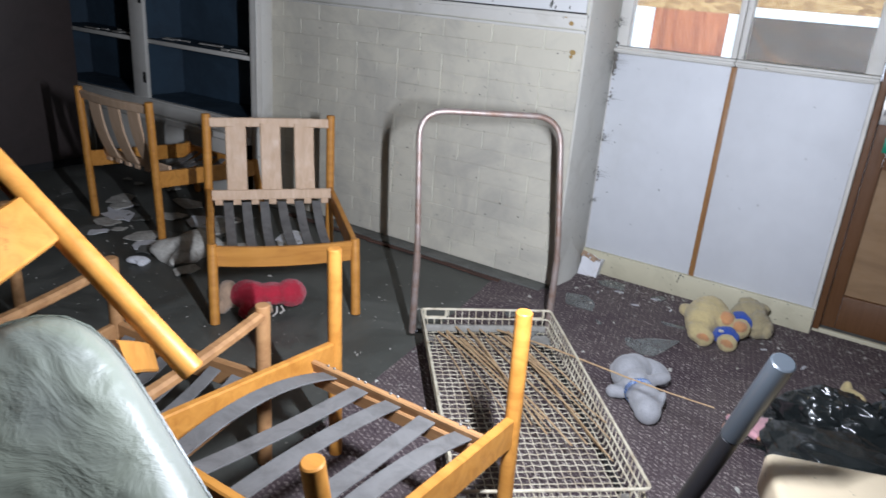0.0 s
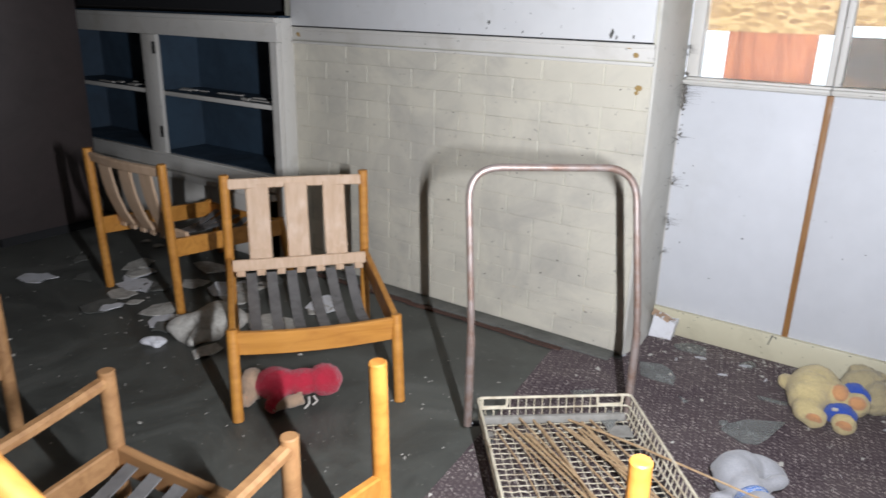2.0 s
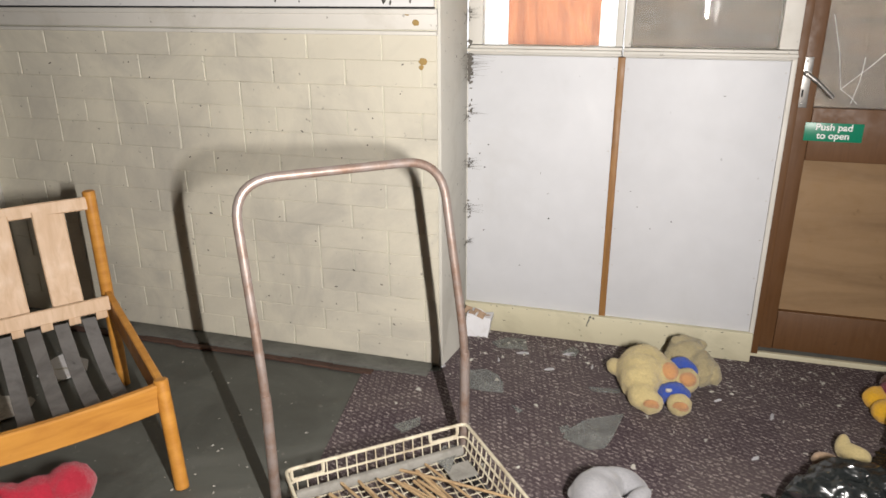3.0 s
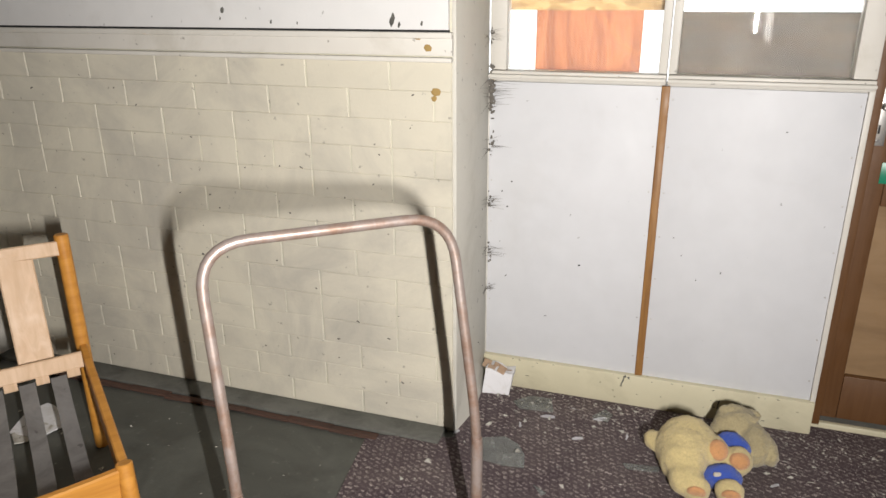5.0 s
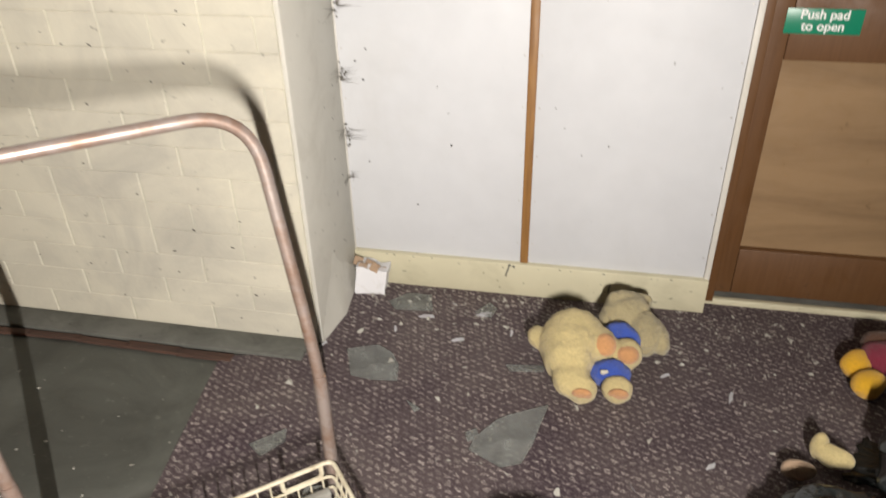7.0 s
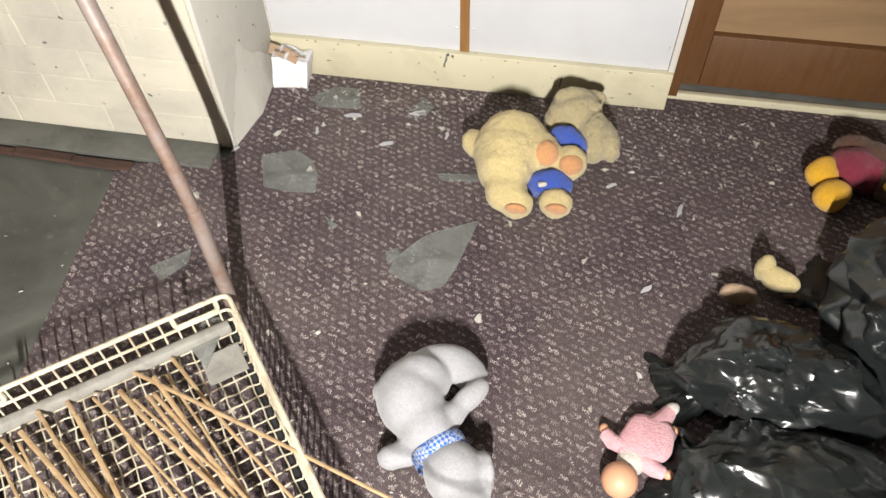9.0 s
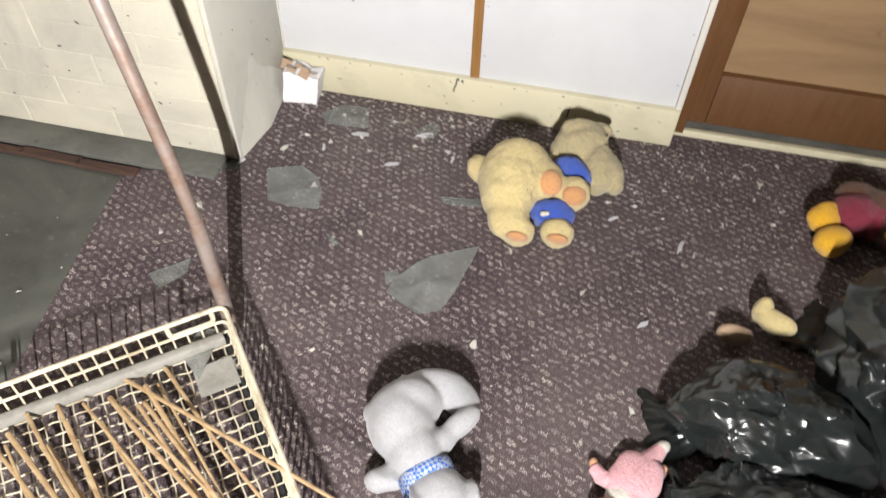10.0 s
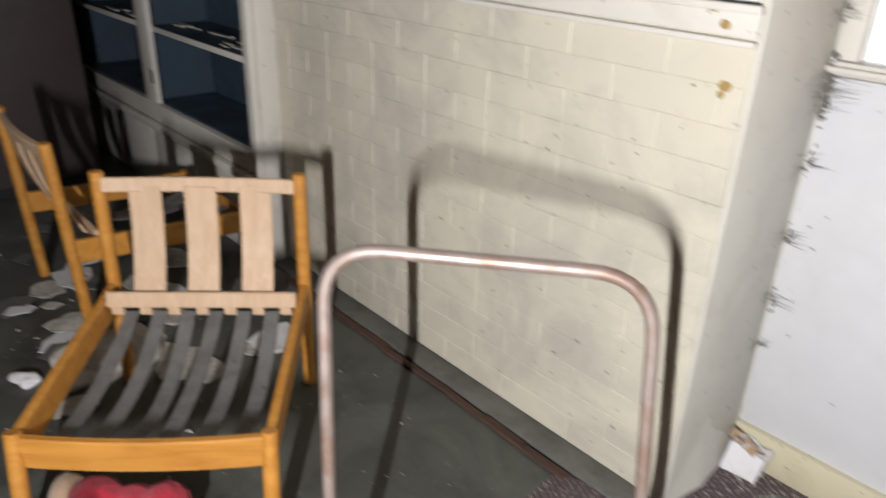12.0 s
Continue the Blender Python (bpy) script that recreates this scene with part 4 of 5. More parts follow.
bm = bmesh.new()
tube(bm, bend([(0.022, -0.01, 0.048), (0.022, TL - 0.03, 0.048), (0.524, TL - 0.03, 0.048), (0.524, -0.01, 0.048)], 0.05), 0.011, 10)
tube(bm, [(-0.03, -0.012, 0.050), (0.55, -0.012, 0.050)], 0.011, 10)
part("chassis", bm, m_darkmetal, trolley, "dark tubular chassis")
for x in (0.03, 0.516):
    for y in (0.08, TL - 0.08):
        bm = bmesh.new()
        rod(bm, (x - 0.012, y, 0.030), (x + 0.012, y, 0.030), 0.030, 18)
        wheel = part("castor", bm, m_black, trolley)
        bm = bmesh.new()
        box(bm, (x - 0.018, y - 0.010, 0.030), (x - 0.014, y + 0.010, 0.066))
        box(bm, (x + 0.014, y - 0.010, 0.030), (x + 0.018, y + 0.010, 0.066))
        box(bm, (x - 0.018, y - 0.012, 0.0605), (x + 0.018, y + 0.012, 0.066))
        part("fork", bm, m_steel, wheel)
# rim and walls
bm = bmesh.new()
tube(bm, bend([(0.0, TL / 2, ZR), (0.0, 0.0, ZR), (TW, 0.0, ZR), (TW, TL, ZR), (0.0, TL, ZR), (0.0, TL / 2 + 0.001, ZR)], 0.02, 4), 0.0052, 8)
tube(bm, bend([(0.004, TL / 2, 0.118), (0.004, 0.004, 0.118), (TW - 0.004, 0.004, 0.118), (TW - 0.004, TL - 0.004, 0.118), (0.004, TL - 0.004, 0.118), (0.004, TL / 2 + 0.001, 0.118)], 0.02, 4), 0.0035, 6)
for x in (0.008, TW - 0.008):
    tube(bm, [(x, 0.008, 0.085), (x, TL - 0.008, 0.085)], 0.003, 6)
for y in (0.008, TL - 0.008):
    tube(bm, [(0.008, y, 0.085), (TW - 0.008, y, 0.085)], 0.003, 6)
for x0, x1 in ((0.028, 0.105), (TW - 0.105, TW - 0.028)):
    tube(bm, bend([(x0 - 0.012, 0.0, ZR), (x0 - 0.012, 0.002, 0.122), (x1, 0.002, 0.122), (x1, 0.0, ZR)], 0.012, 3), 0.0055, 6)
part("rim", bm, m_wire, trolley, "thick cream coated rim wires")
for side in range(4):
    bm = bmesh.new()
    along = TL if side < 2 else TW
    cnt = int(along / 0.028)
    for k in range(1, cnt):
        q = along * k / cnt
        if side >= 2 and (q < 0.11 or q > TW - 0.11) and side == 2:
            lo_z = 0.12
        else:
            lo_z = ZR
        if side == 0:
            pts = [(0.0, q, ZR), (0.003, q, 0.118), (0.012, q, ZB)]
        elif side == 1:
            pts = [(TW, q, ZR), (TW - 0.003, q, 0.118), (TW - 0.012, q, ZB)]
        elif side == 2:
            pts = [(q, 0.0, lo_z), (q, 0.003, 0.118), (q, 0.012, ZB)]
        else:
            pts = [(q, TL, ZR), (q, TL - 0.003, 0.118), (q, TL - 0.012, ZB)]
        tube(bm, pts, 0.0021, 5)
    part("side_mesh", bm, m_wire, trolley, "cream wire mesh side")
bm = bmesh.new()
for k in range(1, 20):
    x = TW * k / 20
    tube(bm, [(x + 0.0012 * (-1) ** j, 0.012 + (TL - 0.024) * j / 32, ZB + 0.0016 * (-1) ** (j + k)) for j in range(33)], 0.0017, 5)
for k in range(1, 40):
    y = TL * k / 40
    tube(bm, [(0.012 + (TW - 0.024) * j / 22, y + 0.0012 * (-1) ** j, ZB + 0.0016 * (-1) ** (j + k + 1)) for j in range(23)], 0.0017, 5)
part("floor_mesh", bm, m_wire, trolley, "crimped cream wire mesh floor")
bm = bmesh.new()
box(bm, (0.02, 0.013, ZB + 0.004), (TW - 0.02, 0.030, ZB + 0.032), 0.003)
box(bm, (TW - 0.10, 0.06, ZB + 0.004), (TW - 0.02, 0.13, ZB + 0.007))
part("metal_strip", bm, m_dustgrey, trolley, "flat dusty grey strip")

# canes lying in the basket
base_m = trolley.matrix_basis
for k in range(17):
    u0 = 0.05 + 0.34 * k / 16 + random.uniform(-0.015, 0.015)
    v0 = random.uniform(0.03, 0.11)
    v1 = v0 + random.uniform(0.5, 0.85)
    u1 = min(0.525, u0 + random.uniform(0.10, 0.30) * (v1 - v0) / 0.7)
    z0, z1 = ZB + 0.010 + 0.005 * (k % 5), ZB + 0.012 + 0.007 * ((k * 5) % 7)
    r = 0.0028 + 0.0010 * (k % 3)
    bm = bmesh.new()
    pts = []
    for j in range(10):
        q = j / 9
        w = 0.010 * math.sin(q * 5 + k) * q
        pts.append(base_m @ Vector((u0 + (u1 - u0) * q + w, v0 + (v1 - v0) * q, z0 + (z1 - z0) * q + 0.010 * math.sin(math.pi * q))))
    tube(bm, pts, [r * (1.15 - 0.45 * j / 9) for j in range(10)], 7)
    solid("cane", bm, m_cane, "dry brown garden cane lying in the wire basket", "cane", group="canes in the basket")
for a, b in (((-0.785, 2.905, 0.078), (0.153, 2.588, 0.255)), ((-0.71, 2.86, 0.09), (-0.14, 2.48, 0.13))):
    bm = bmesh.new()
    a, b = Vector(a), Vector(b)
    tube(bm, [a.lerp(b, q / 6) + Vector((0, 0, 0.006 * math.sin(q))) for q in range(7)], [0.0046 - 0.0004 * q for q in range(7)], 8)
    solid("cane", bm, m_cane, "longer yellowish cane reaching over the basket's rim", "cane", group="canes in the basket")

# ---------------------------------------------------------------- soft toys and litter


def toy(name, bm, materials, label, category):
    return solid(name, bm, materials, label, category, degrees=80)


def fused(name, bm, material, parent, voxel=0.0075, rounds=4, label="", fuzz=0.0030):
    """Blobs melted into one soft body."""
    ob = new(name, mesh_of(name, bm, material, 180))
    re = ob.modifiers.new("remesh", "REMESH")
    re.mode, re.voxel_size = "VOXEL", voxel
    sm = ob.modifiers.new("smooth", "SMOOTH")
    sm.factor, sm.iterations = 0.5, rounds
    me = bpy.data.meshes.new_from_object(ob.evaluated_get(bpy.context.evaluated_depsgraph_get()))
    bpy.data.objects.remove(ob)
    me.materials.clear()
    me.materials.append(material)
    for p in me.polygons:
        p.use_smooth, p.material_index = True, 0
    for v in me.vertices:
        v.co += v.normal * fuzz * (noise.noise(v.co * 120) + 1.3 * noise.noise(v.co * 42))
    ob = new(name, me)
    ob.parent = parent
    return tagged(ob, label)


# grey plush lying on its side
bm = bmesh.new()
blob(bm, (-0.222, 2.945, 0.070), (0.066, 0.080, 0.070), (0, 0, 30), 0.04, 12, 4)
blob(bm, (-0.212, 2.985, 0.072), (0.062, 0.054, 0.064), (0, 0, 20), 0.04, 12, 4)
blob(bm, (-0.178, 2.890, 0.066), (0.052, 0.066, 0.060), (0, 0, 38), 0.04, 12, 4)
arc = bend([(-0.225, 3.010, 0.070), (-0.185, 3.040, 0.072), (-0.140, 3.042, 0.068), (-0.110, 3.020, 0.056), (-0.104, 2.990, 0.044)], 0.02, 4)
tube(bm, arc, [0.034] + [0.036] * (len(arc) - 4) + [0.032, 0.025, 0.010], 16)
blob(bm, (-0.108, 2.965, 0.080), (0.023, 0.050, 0.024), (0, 0, -36), 0.03, 14, 4)
blob(bm, (-0.138, 2.918, 0.074), (0.024, 0.044, 0.030), (0, 0, -30), 0.03, 14)
blob(bm, (-0.112, 2.815, 0.062), (0.056, 0.066, 0.062), (0, 0, 38), 0.04, 12, 4)
blob(bm, (-0.085, 2.765, 0.054), (0.048, 0.056, 0.052), (0, 0, 38), 0.04, 12, 4)
blob(bm, (-0.056, 2.822, 0.078), (0.012, 0.042, 0.034), (0, 14, 16), 0.05, 14)
blob(bm, (-0.240, 2.836, 0.036), (0.026, 0.024, 0.026), (0, 0, 0), 0.05, 14)
blob(bm, (-0.215, 2.846, 0.042), (0.036, 0.026, 0.030), (0, 0, 20), 0.05, 14)
blob(bm, (-0.283, 2.955, 0.066), (0.019, 0.022, 0.020), (0, 0, 0), 0.03, 14)
blob(bm, (-0.240, 3.030, 0.098), (0.004, 0.005, 0.014), (15, 0, 0), 0, 14)
plush = thing("grey_plush_toy", "pale grey plush animal with blue checked scarf on the carpet", "soft toy")
fused("body", bm, m_fleece, plush, 0.0055, 9, "", 0.0006)
bm = bmesh.new()
lie = Vector((0.78, 0.62, 0))
along = Vector((0.62, -0.78, 0))
grid = []
for k in range(36):
    q = 2 * math.pi * k / 36
    grid.append([bm.verts.new(Vector((-0.146, 2.852, 0.062)) + lie * 0.054 * math.cos(q) + along * w + Vector((0, 0, 0.060 * math.sin(q))) * (1 - 12 * abs(w))) for w in (-0.013, -0.005, 0.005, 0.013)])
for k in range(36):
    for j in range(3):
        bm.faces.new((grid[k][j], grid[k][j + 1], grid[(k + 1) % 36][j + 1], grid[(k + 1) % 36][j]))
bmesh.ops.solidify(bm, geom=bm.faces[:], thickness=0.003)
part("scarf", bm, m_gingham, plush, "light blue checked scarf", 80)

# cream bear bent over, with blue shirt
bear = thing("teddy_bear", "cream plush bear with orange paws and blue shirt lying on carpet", "soft toy", pose(-0.004, 0.293, 0.0) @ Matrix.Diagonal((0.92, 0.92, 0.88, 1)), "plush bears")
bm = bmesh.new()
blob(bm, (-0.118, 3.700, 0.095), (0.100, 0.092, 0.095), (0, 0, 20), 0.1, 12)
blob(bm, (-0.130, 3.620, 0.085), (0.080, 0.090, 0.082), (0, 0, 10), 0.1, 12)
blob(bm, (-0.128, 3.662, 0.090), (0.096, 0.098, 0.092), (0, 0, 15), 0.04, 12)
blob(bm, (-0.225, 3.694, 0.085), (0.036, 0.050, 0.030), (0, 0, 20), 0.06, 12)
blob(bm, (-0.118, 3.545, 0.060), (0.058, 0.062, 0.058), (0, 0, 0), 0.08, 12)
blob(bm, (-0.085, 3.512, 0.050), (0.046, 0.040, 0.048), (0, 0, 0), 0.06, 12)
blob(bm, (0.018, 3.535, 0.045), (0.046, 0.040, 0.046), (0, 0, 0), 0.06, 12)
blob(bm, (-0.035, 3.67, 0.105), (0.050, 0.060, 0.050), (0, 0, -15), 0.08, 12)
blob(bm, (0.042, 3.655, 0.085), (0.052, 0.050, 0.055), (0, 0, 0), 0.08, 12)
fused("body", bm, m_bear, bear, 0.0055, 8, "", 0.0022)
bm = bmesh.new()
blob(bm, (-0.083, 3.484, 0.058), (0.030, 0.012, 0.030), (20, 0, 0), 0.0, 12)
part("paw_pad", bm, m_pad, bear, "orange-tan paw pad", 80)
bm = bmesh.new()
blob(bm, (0.022, 3.507, 0.052), (0.030, 0.012, 0.030), (20, 0, 0), 0.0, 12)
part("paw_pad", bm, m_pad, bear, "orange-tan paw pad", 80)
bm = bmesh.new()
blob(bm, (-0.022, 3.640, 0.128), (0.033, 0.036, 0.022), (48, 0, 20), 0.0, 12)
part("paw_pad", bm, m_pad, bear, "orange-tan paw pad", 80)
bm = bmesh.new()
blob(bm, (0.046, 3.628, 0.108), (0.033, 0.030, 0.024), (48, 0, 0), 0.0, 12)
part("paw_pad", bm, m_pad, bear, "orange-tan paw pad", 80)
bm = bmesh.new()
blob(bm, (-0.005, 3.592, 0.052), (0.062, 0.040, 0.050), (0, 0, 0), 0.12, 14)
blob(bm, (0.030, 3.732, 0.085), (0.062, 0.034, 0.064), (0, 0, -25), 0.1, 14)
fused("shirt", bm, m_blue, bear, 0.006, 3, "blue knitted shirt")
bm = bmesh.new()
blob(bm, (-0.022, 3.560, 0.088), (0.011, 0.006, 0.009), (35, 0, 20), 0.6, 90)
part("print", bm, m_offwhite, bear, "small worn white print on the shirt")
bear = thing("teddy_bear", "dirty cream plush bear slumped against the plinth", "soft toy", pose(-0.004, 0.293, 0.0) @ Matrix.Diagonal((0.92, 0.92, 0.88, 1)), "plush bears")
bm = bmesh.new()
blob(bm, (0.050, 3.842, 0.085), (0.085, 0.080, 0.085), (0, 0, 10), 0.14, 14)
blob(bm, (0.103, 3.780, 0.080), (0.055, 0.075, 0.075), (0, 0, 10), 0.12, 14)
blob(bm, (0.010, 3.880, 0.12), (0.034, 0.020, 0.034), (0, 0, 0), 0.1, 14)
blob(bm, (0.095, 3.900, 0.12), (0.034, 0.020, 0.034), (0, 0, 0), 0.1, 14)
blob(bm, (0.060, 3.830, 0.150), (0.060, 0.020, 0.014), (0, 0, 10), 0.2, 14)
blob(bm, (0.148, 3.770, 0.070), (0.028, 0.062, 0.050), (0, 0, 12), 0.15, 16)
blob(bm, (0.040, 3.868, 0.135), (0.062, 0.034, 0.040), (0, 10, 8), 0.2, 16)
fused("body", bm, m_bear_dark, bear, 0.0055, 6, "", 0.0036)

# pink doll
bm = bmesh.new()
blob(bm, (0.187, 2.868, 0.036), (0.034, 0.034, 0.033), index=1)
blob(bm, (0.210, 2.914, 0.030), (0.028, 0.034, 0.024), (0, 0, -30), 0.1, 20, index=2)
blob(bm, (0.232, 2.955, 0.032), (0.048, 0.062, 0.030), (0, 0, -38), 0.22, 22)
tube(bm, [(0.20, 2.935, 0.035), (0.172, 2.945, 0.03), (0.160, 2.962, 0.025)], [0.018, 0.016, 0.013], 10)
tube(bm, [(0.225, 2.915, 0.035), (0.252, 2.902, 0.03), (0.268, 2.900, 0.025)], [0.018, 0.016, 0.013], 10)
blob(bm, (0.157, 2.972, 0.024), (0.009, 0.011, 0.009), index=1)
blob(bm, (0.278, 2.899, 0.024), (0.011, 0.009, 0.009), index=1)
tube(bm, [(0.25, 2.985, 0.03), (0.272, 3.015, 0.025), (0.282, 3.030, 0.025)], [0.024, 0.018, 0.015], 10)
blob(bm, (0.286, 3.035, 0.026), (0.018, 0.013, 0.014), (0, 0, 40), index=2)
tube(bm, [(0.26, 2.965, 0.03), (0.285, 2.985, 0.025)], [0.022, 0.015], 10)
blob(bm, (0.290, 2.990, 0.022), (0.012, 0.010, 0.011), index=1)
toy("doll", bm, [m_pink, m_doll, m_offwhite], "small vinyl doll in pink suit beside the sack", "doll")

# red hooded plush under the chair
redtoy = thing("red_plush_toy", "red hooded plush toy with tan limbs under the lounge chair", "soft toy")
bm = bmesh.new()
blob(bm, (-1.775, 2.452, 0.085), (0.085, 0.062, 0.062), (0, 0, 42), 0.08, 14)
blob(bm, (-1.700, 2.520, 0.088), (0.070, 0.055, 0.052), (0, 0, 42), 0.08, 14)
blob(bm, (-1.640, 2.575, 0.092), (0.066, 0.060, 0.062), (0, 0, 42), 0.08, 14)
tube(bm, [(-1.745, 2.440, 0.07), (-1.725, 2.395, 0.045), (-1.715, 2.365, 0.035)], [0.034, 0.030, 0.024], 12)
fused("body", bm, m_red, redtoy, 0.007, 3)
bm = bmesh.new()
blob(bm, (-1.852, 2.405, 0.075), (0.050, 0.052, 0.068), (0, 0, 42), 0.08, 14)
blob(bm, (-1.845, 2.365, 0.030), (0.030, 0.038, 0.030), (0, 0, 0), 0.1, 14)
fused("leg", bm, m_tan, redtoy, 0.007, 3, "tan plush legs")
bm = bmesh.new()
tube(bm, [(-1.712, 2.372, 0.035), (-1.690, 2.420, 0.045), (-1.660, 2.480, 0.050)], [0.014, 0.022, 0.026], 12)
fused("arm", bm, m_tan, redtoy, 0.006, 2, "tan plush arm")
bm = bmesh.new()
tube(bm, [(-1.655, 2.505, 0.045), (-1.640, 2.490, 0.028), (-1.650, 2.475, 0.010)], 0.004, 6)
tube(bm, [(-1.640, 2.515, 0.050), (-1.622, 2.515, 0.034), (-1.630, 2.498, 0.022)], 0.004, 6)
part("cord", bm, m_offwhite, redtoy, "white hood cord")

# yellow and maroon plush
ytoy = thing("yellow_plush_toy", "small maroon, brown and yellow plush toy on carpet", "soft toy")
bm = bmesh.new()
blob(bm, (0.733, 3.770, 0.060), (0.060, 0.055, 0.055), (0, 0, 0), 0.1, 16)
blob(bm, (0.780, 3.760, 0.055), (0.045, 0.050, 0.048), (0, 0, 0), 0.1, 16)
fused("body", bm, m_maroon, ytoy, 0.006, 3)
for c in ((0.668, 3.752, 0.052), (0.680, 3.680, 0.044)):
    bm = bmesh.new()
    blob(bm, c, (0.044, 0.038, 0.040), (0, 0, 30), 0.22, 18, 4)
    part("foot", bm, m_yellow, ytoy, "bright yellow plush foot", 80)
bm = bmesh.new()
blob(bm, (0.830, 3.740, 0.060), (0.055, 0.062, 0.055), (0, 0, 0), 0.15, 16)
blob(bm, (0.740, 3.832, 0.070), (0.045, 0.030, 0.045), (0, 0, 0), 0.15, 16)
blob(bm, (0.785, 3.800, 0.070), (0.045, 0.040, 0.045), (0, 0, 0), 0.15, 16)
fused("head", bm, m_brownfur, ytoy, 0.006, 3, "dark brown plush head")
bm = bmesh.new()
blob(bm, (0.800, 3.690, 0.085), (0.016, 0.014, 0.012), (0, 0, 0), 0, 16)
part("button", bm, m_yellow, ytoy, "yellow button")

# black refuse sacks


def sack(label, c, r, seed, knot, corners):
    """Thin film with broad slack facets, sharp creases and folds gathered towards one point; a torn mouth spills from it."""
    ob = thing("rubbish_sack", label, "rubbish sack", group="black sacks")
    rnd = random.Random(seed)
    axis = Vector(knot).normalized()
    bm = bmesh.new()
    for i in range(260):
        high = 1 - 2 * (i + 0.5) / 260
        turn = i * 2.39996 + rnd.uniform(-0.25, 0.25)
        flat = math.sqrt(1 - high * high)
        bm.verts.new((flat * math.cos(turn), flat * math.sin(turn), high))
    bmesh.ops.convex_hull(bm, input=bm.verts[:])
    for v in bm.verts:
        d = v.co.normalized()
        k = rnd.uniform(0.84, 1.04) - 0.08 * (rnd.random() < 0.2)
        heading = math.atan2(d.y, d.x)
        for at, wide, reach in corners:
            gap = abs((heading - at + math.pi) % (2 * math.pi) - math.pi)
            k += reach * max(0, 1 - gap / wide) ** 1.5 * (1 - 0.6 * max(0, d.z))
        k += 0.10 * max(0, d.dot(axis)) ** 6
        v.co = d * k
    bmesh.ops.subdivide_edges(bm, edges=bm.edges[:], cuts=4, use_grid_fill=True)
    bmesh.ops.smooth_vert(bm, verts=bm.verts[:], factor=0.5, use_axis_x=True, use_axis_y=True, use_axis_z=True)
    side = axis.orthogonal().normalized()
    across = axis.cross(side)
    off = Vector((seed * 3.7, seed, 0))
    for v in bm.verts:
        d = v.co.normalized()
        out = math.acos(max(-1, min(1, d.dot(axis))))
        turn = math.atan2(d.dot(across), d.dot(side))
        wave = noise.noise(Vector((math.cos(turn) * 4.2, math.sin(turn) * 4.2, out * 0.4)) + off)
        k = 1 + (0.015 + 0.07 * max(0, 1 - out / 1.4)) * max(0, 1 - abs(wave) * 5) ** 1.5
        co = Vector((c[0] + v.co.x * r[0] * k, c[1] + v.co.y * r[1] * k, c[2] + v.co.z * r[2] * k))
        co.z = max(co.z, 0.009 + 0.004 * noise.noise(co * 30))
        v.co = co
    part("film_body", bm, m_sack, ob, degrees=50)
    bm = bmesh.new()
    at = corners[0][0]
    base, way = Vector((c[0] + 0.75 * r[0] * math.cos(at), c[1] + 0.75 * r[1] * math.sin(at), 0)), Vector((math.cos(at), math.sin(at), 0))
    lay = Vector((-way.y, way.x, 0))
    grid = []
    for i in range(19):
        u = i / 18
        wide = 0.045 + 0.05 * u + 0.012 * noise.noise(Vector((u * 4, seed, 0)))
        row = []
        for j in range(25):
            w = 2 * j / 24 - 1
            ragged = 0.02 * noise.noise(Vector((w * 5, seed, 3))) * u
            z = 0.012 + 0.045 * (1 - u) ** 1.4 * (1 - w * w) + 0.014 * max(0, 0.35 - abs(noise.noise(Vector((w * 4.5, u * 1.2, seed))))) * (1.5 - u)
            row.append(bm.verts.new(base + way * (0.10 * u + ragged) + lay * w * wide + Vector((0, 0, z))))
        grid.append(row)
    for p, q in zip(grid, grid[1:]):
        for j in range(24):
            bm.faces.new((p[j], p[j + 1], q[j + 1], q[j]))
    bmesh.ops.solidify(bm, geom=bm.faces[:], thickness=0.0012)
    part("torn_mouth", bm, m_sack, ob, "slack torn mouth of the sack", 60)
    return ob


sack("crumpled shiny black plastic rubbish sack on the carpet", (0.475, 3.115, 0.075), (0.165, 0.125, 0.105), 3.1, (-0.15, -0.25, 0.9), ((3.35, 0.6, 0.35), (2.2, 0.5, 0.15), (-0.5, 0.9, 0.45)))
sack("larger bulging black plastic rubbish sack beside the toys", (0.83, 3.28, 0.11), (0.25, 0.26, 0.21), 7.7, (-0.5, -0.4, 0.7), ((2.6, 0.5, 0.10), (4.4, 0.9, 0.12)))
sack("slumped half-empty black plastic sack in front of the others", (0.53, 2.845, 0.055), (0.255, 0.165, 0.10), 5.2, (-0.35, 0.75, 0.6), ((2.75, 0.5, 0.12), (3.9, 0.6, 0.10)))
bm = bmesh.new()
blob(bm, (0.520, 3.385, 0.05), (0.044, 0.022, 0.034), (0, 20, -15), 0.25, 20)
blob(bm, (0.490, 3.405, 0.06), (0.020, 0.018, 0.040), (0, 0, 0), 0.2, 20)
toy("cream_plush_scrap", bm, [m_bear], "cream plush limb sticking out behind the black sack", "soft toy")
bm = bmesh.new()
blob(bm, (0.430, 3.335, 0.045), (0.040, 0.018, 0.03), (0, 0, 0), 0.25, 20)
toy("brown_plush_scrap", bm, [m_tan], "brown plush limb behind the black sack", "soft toy")

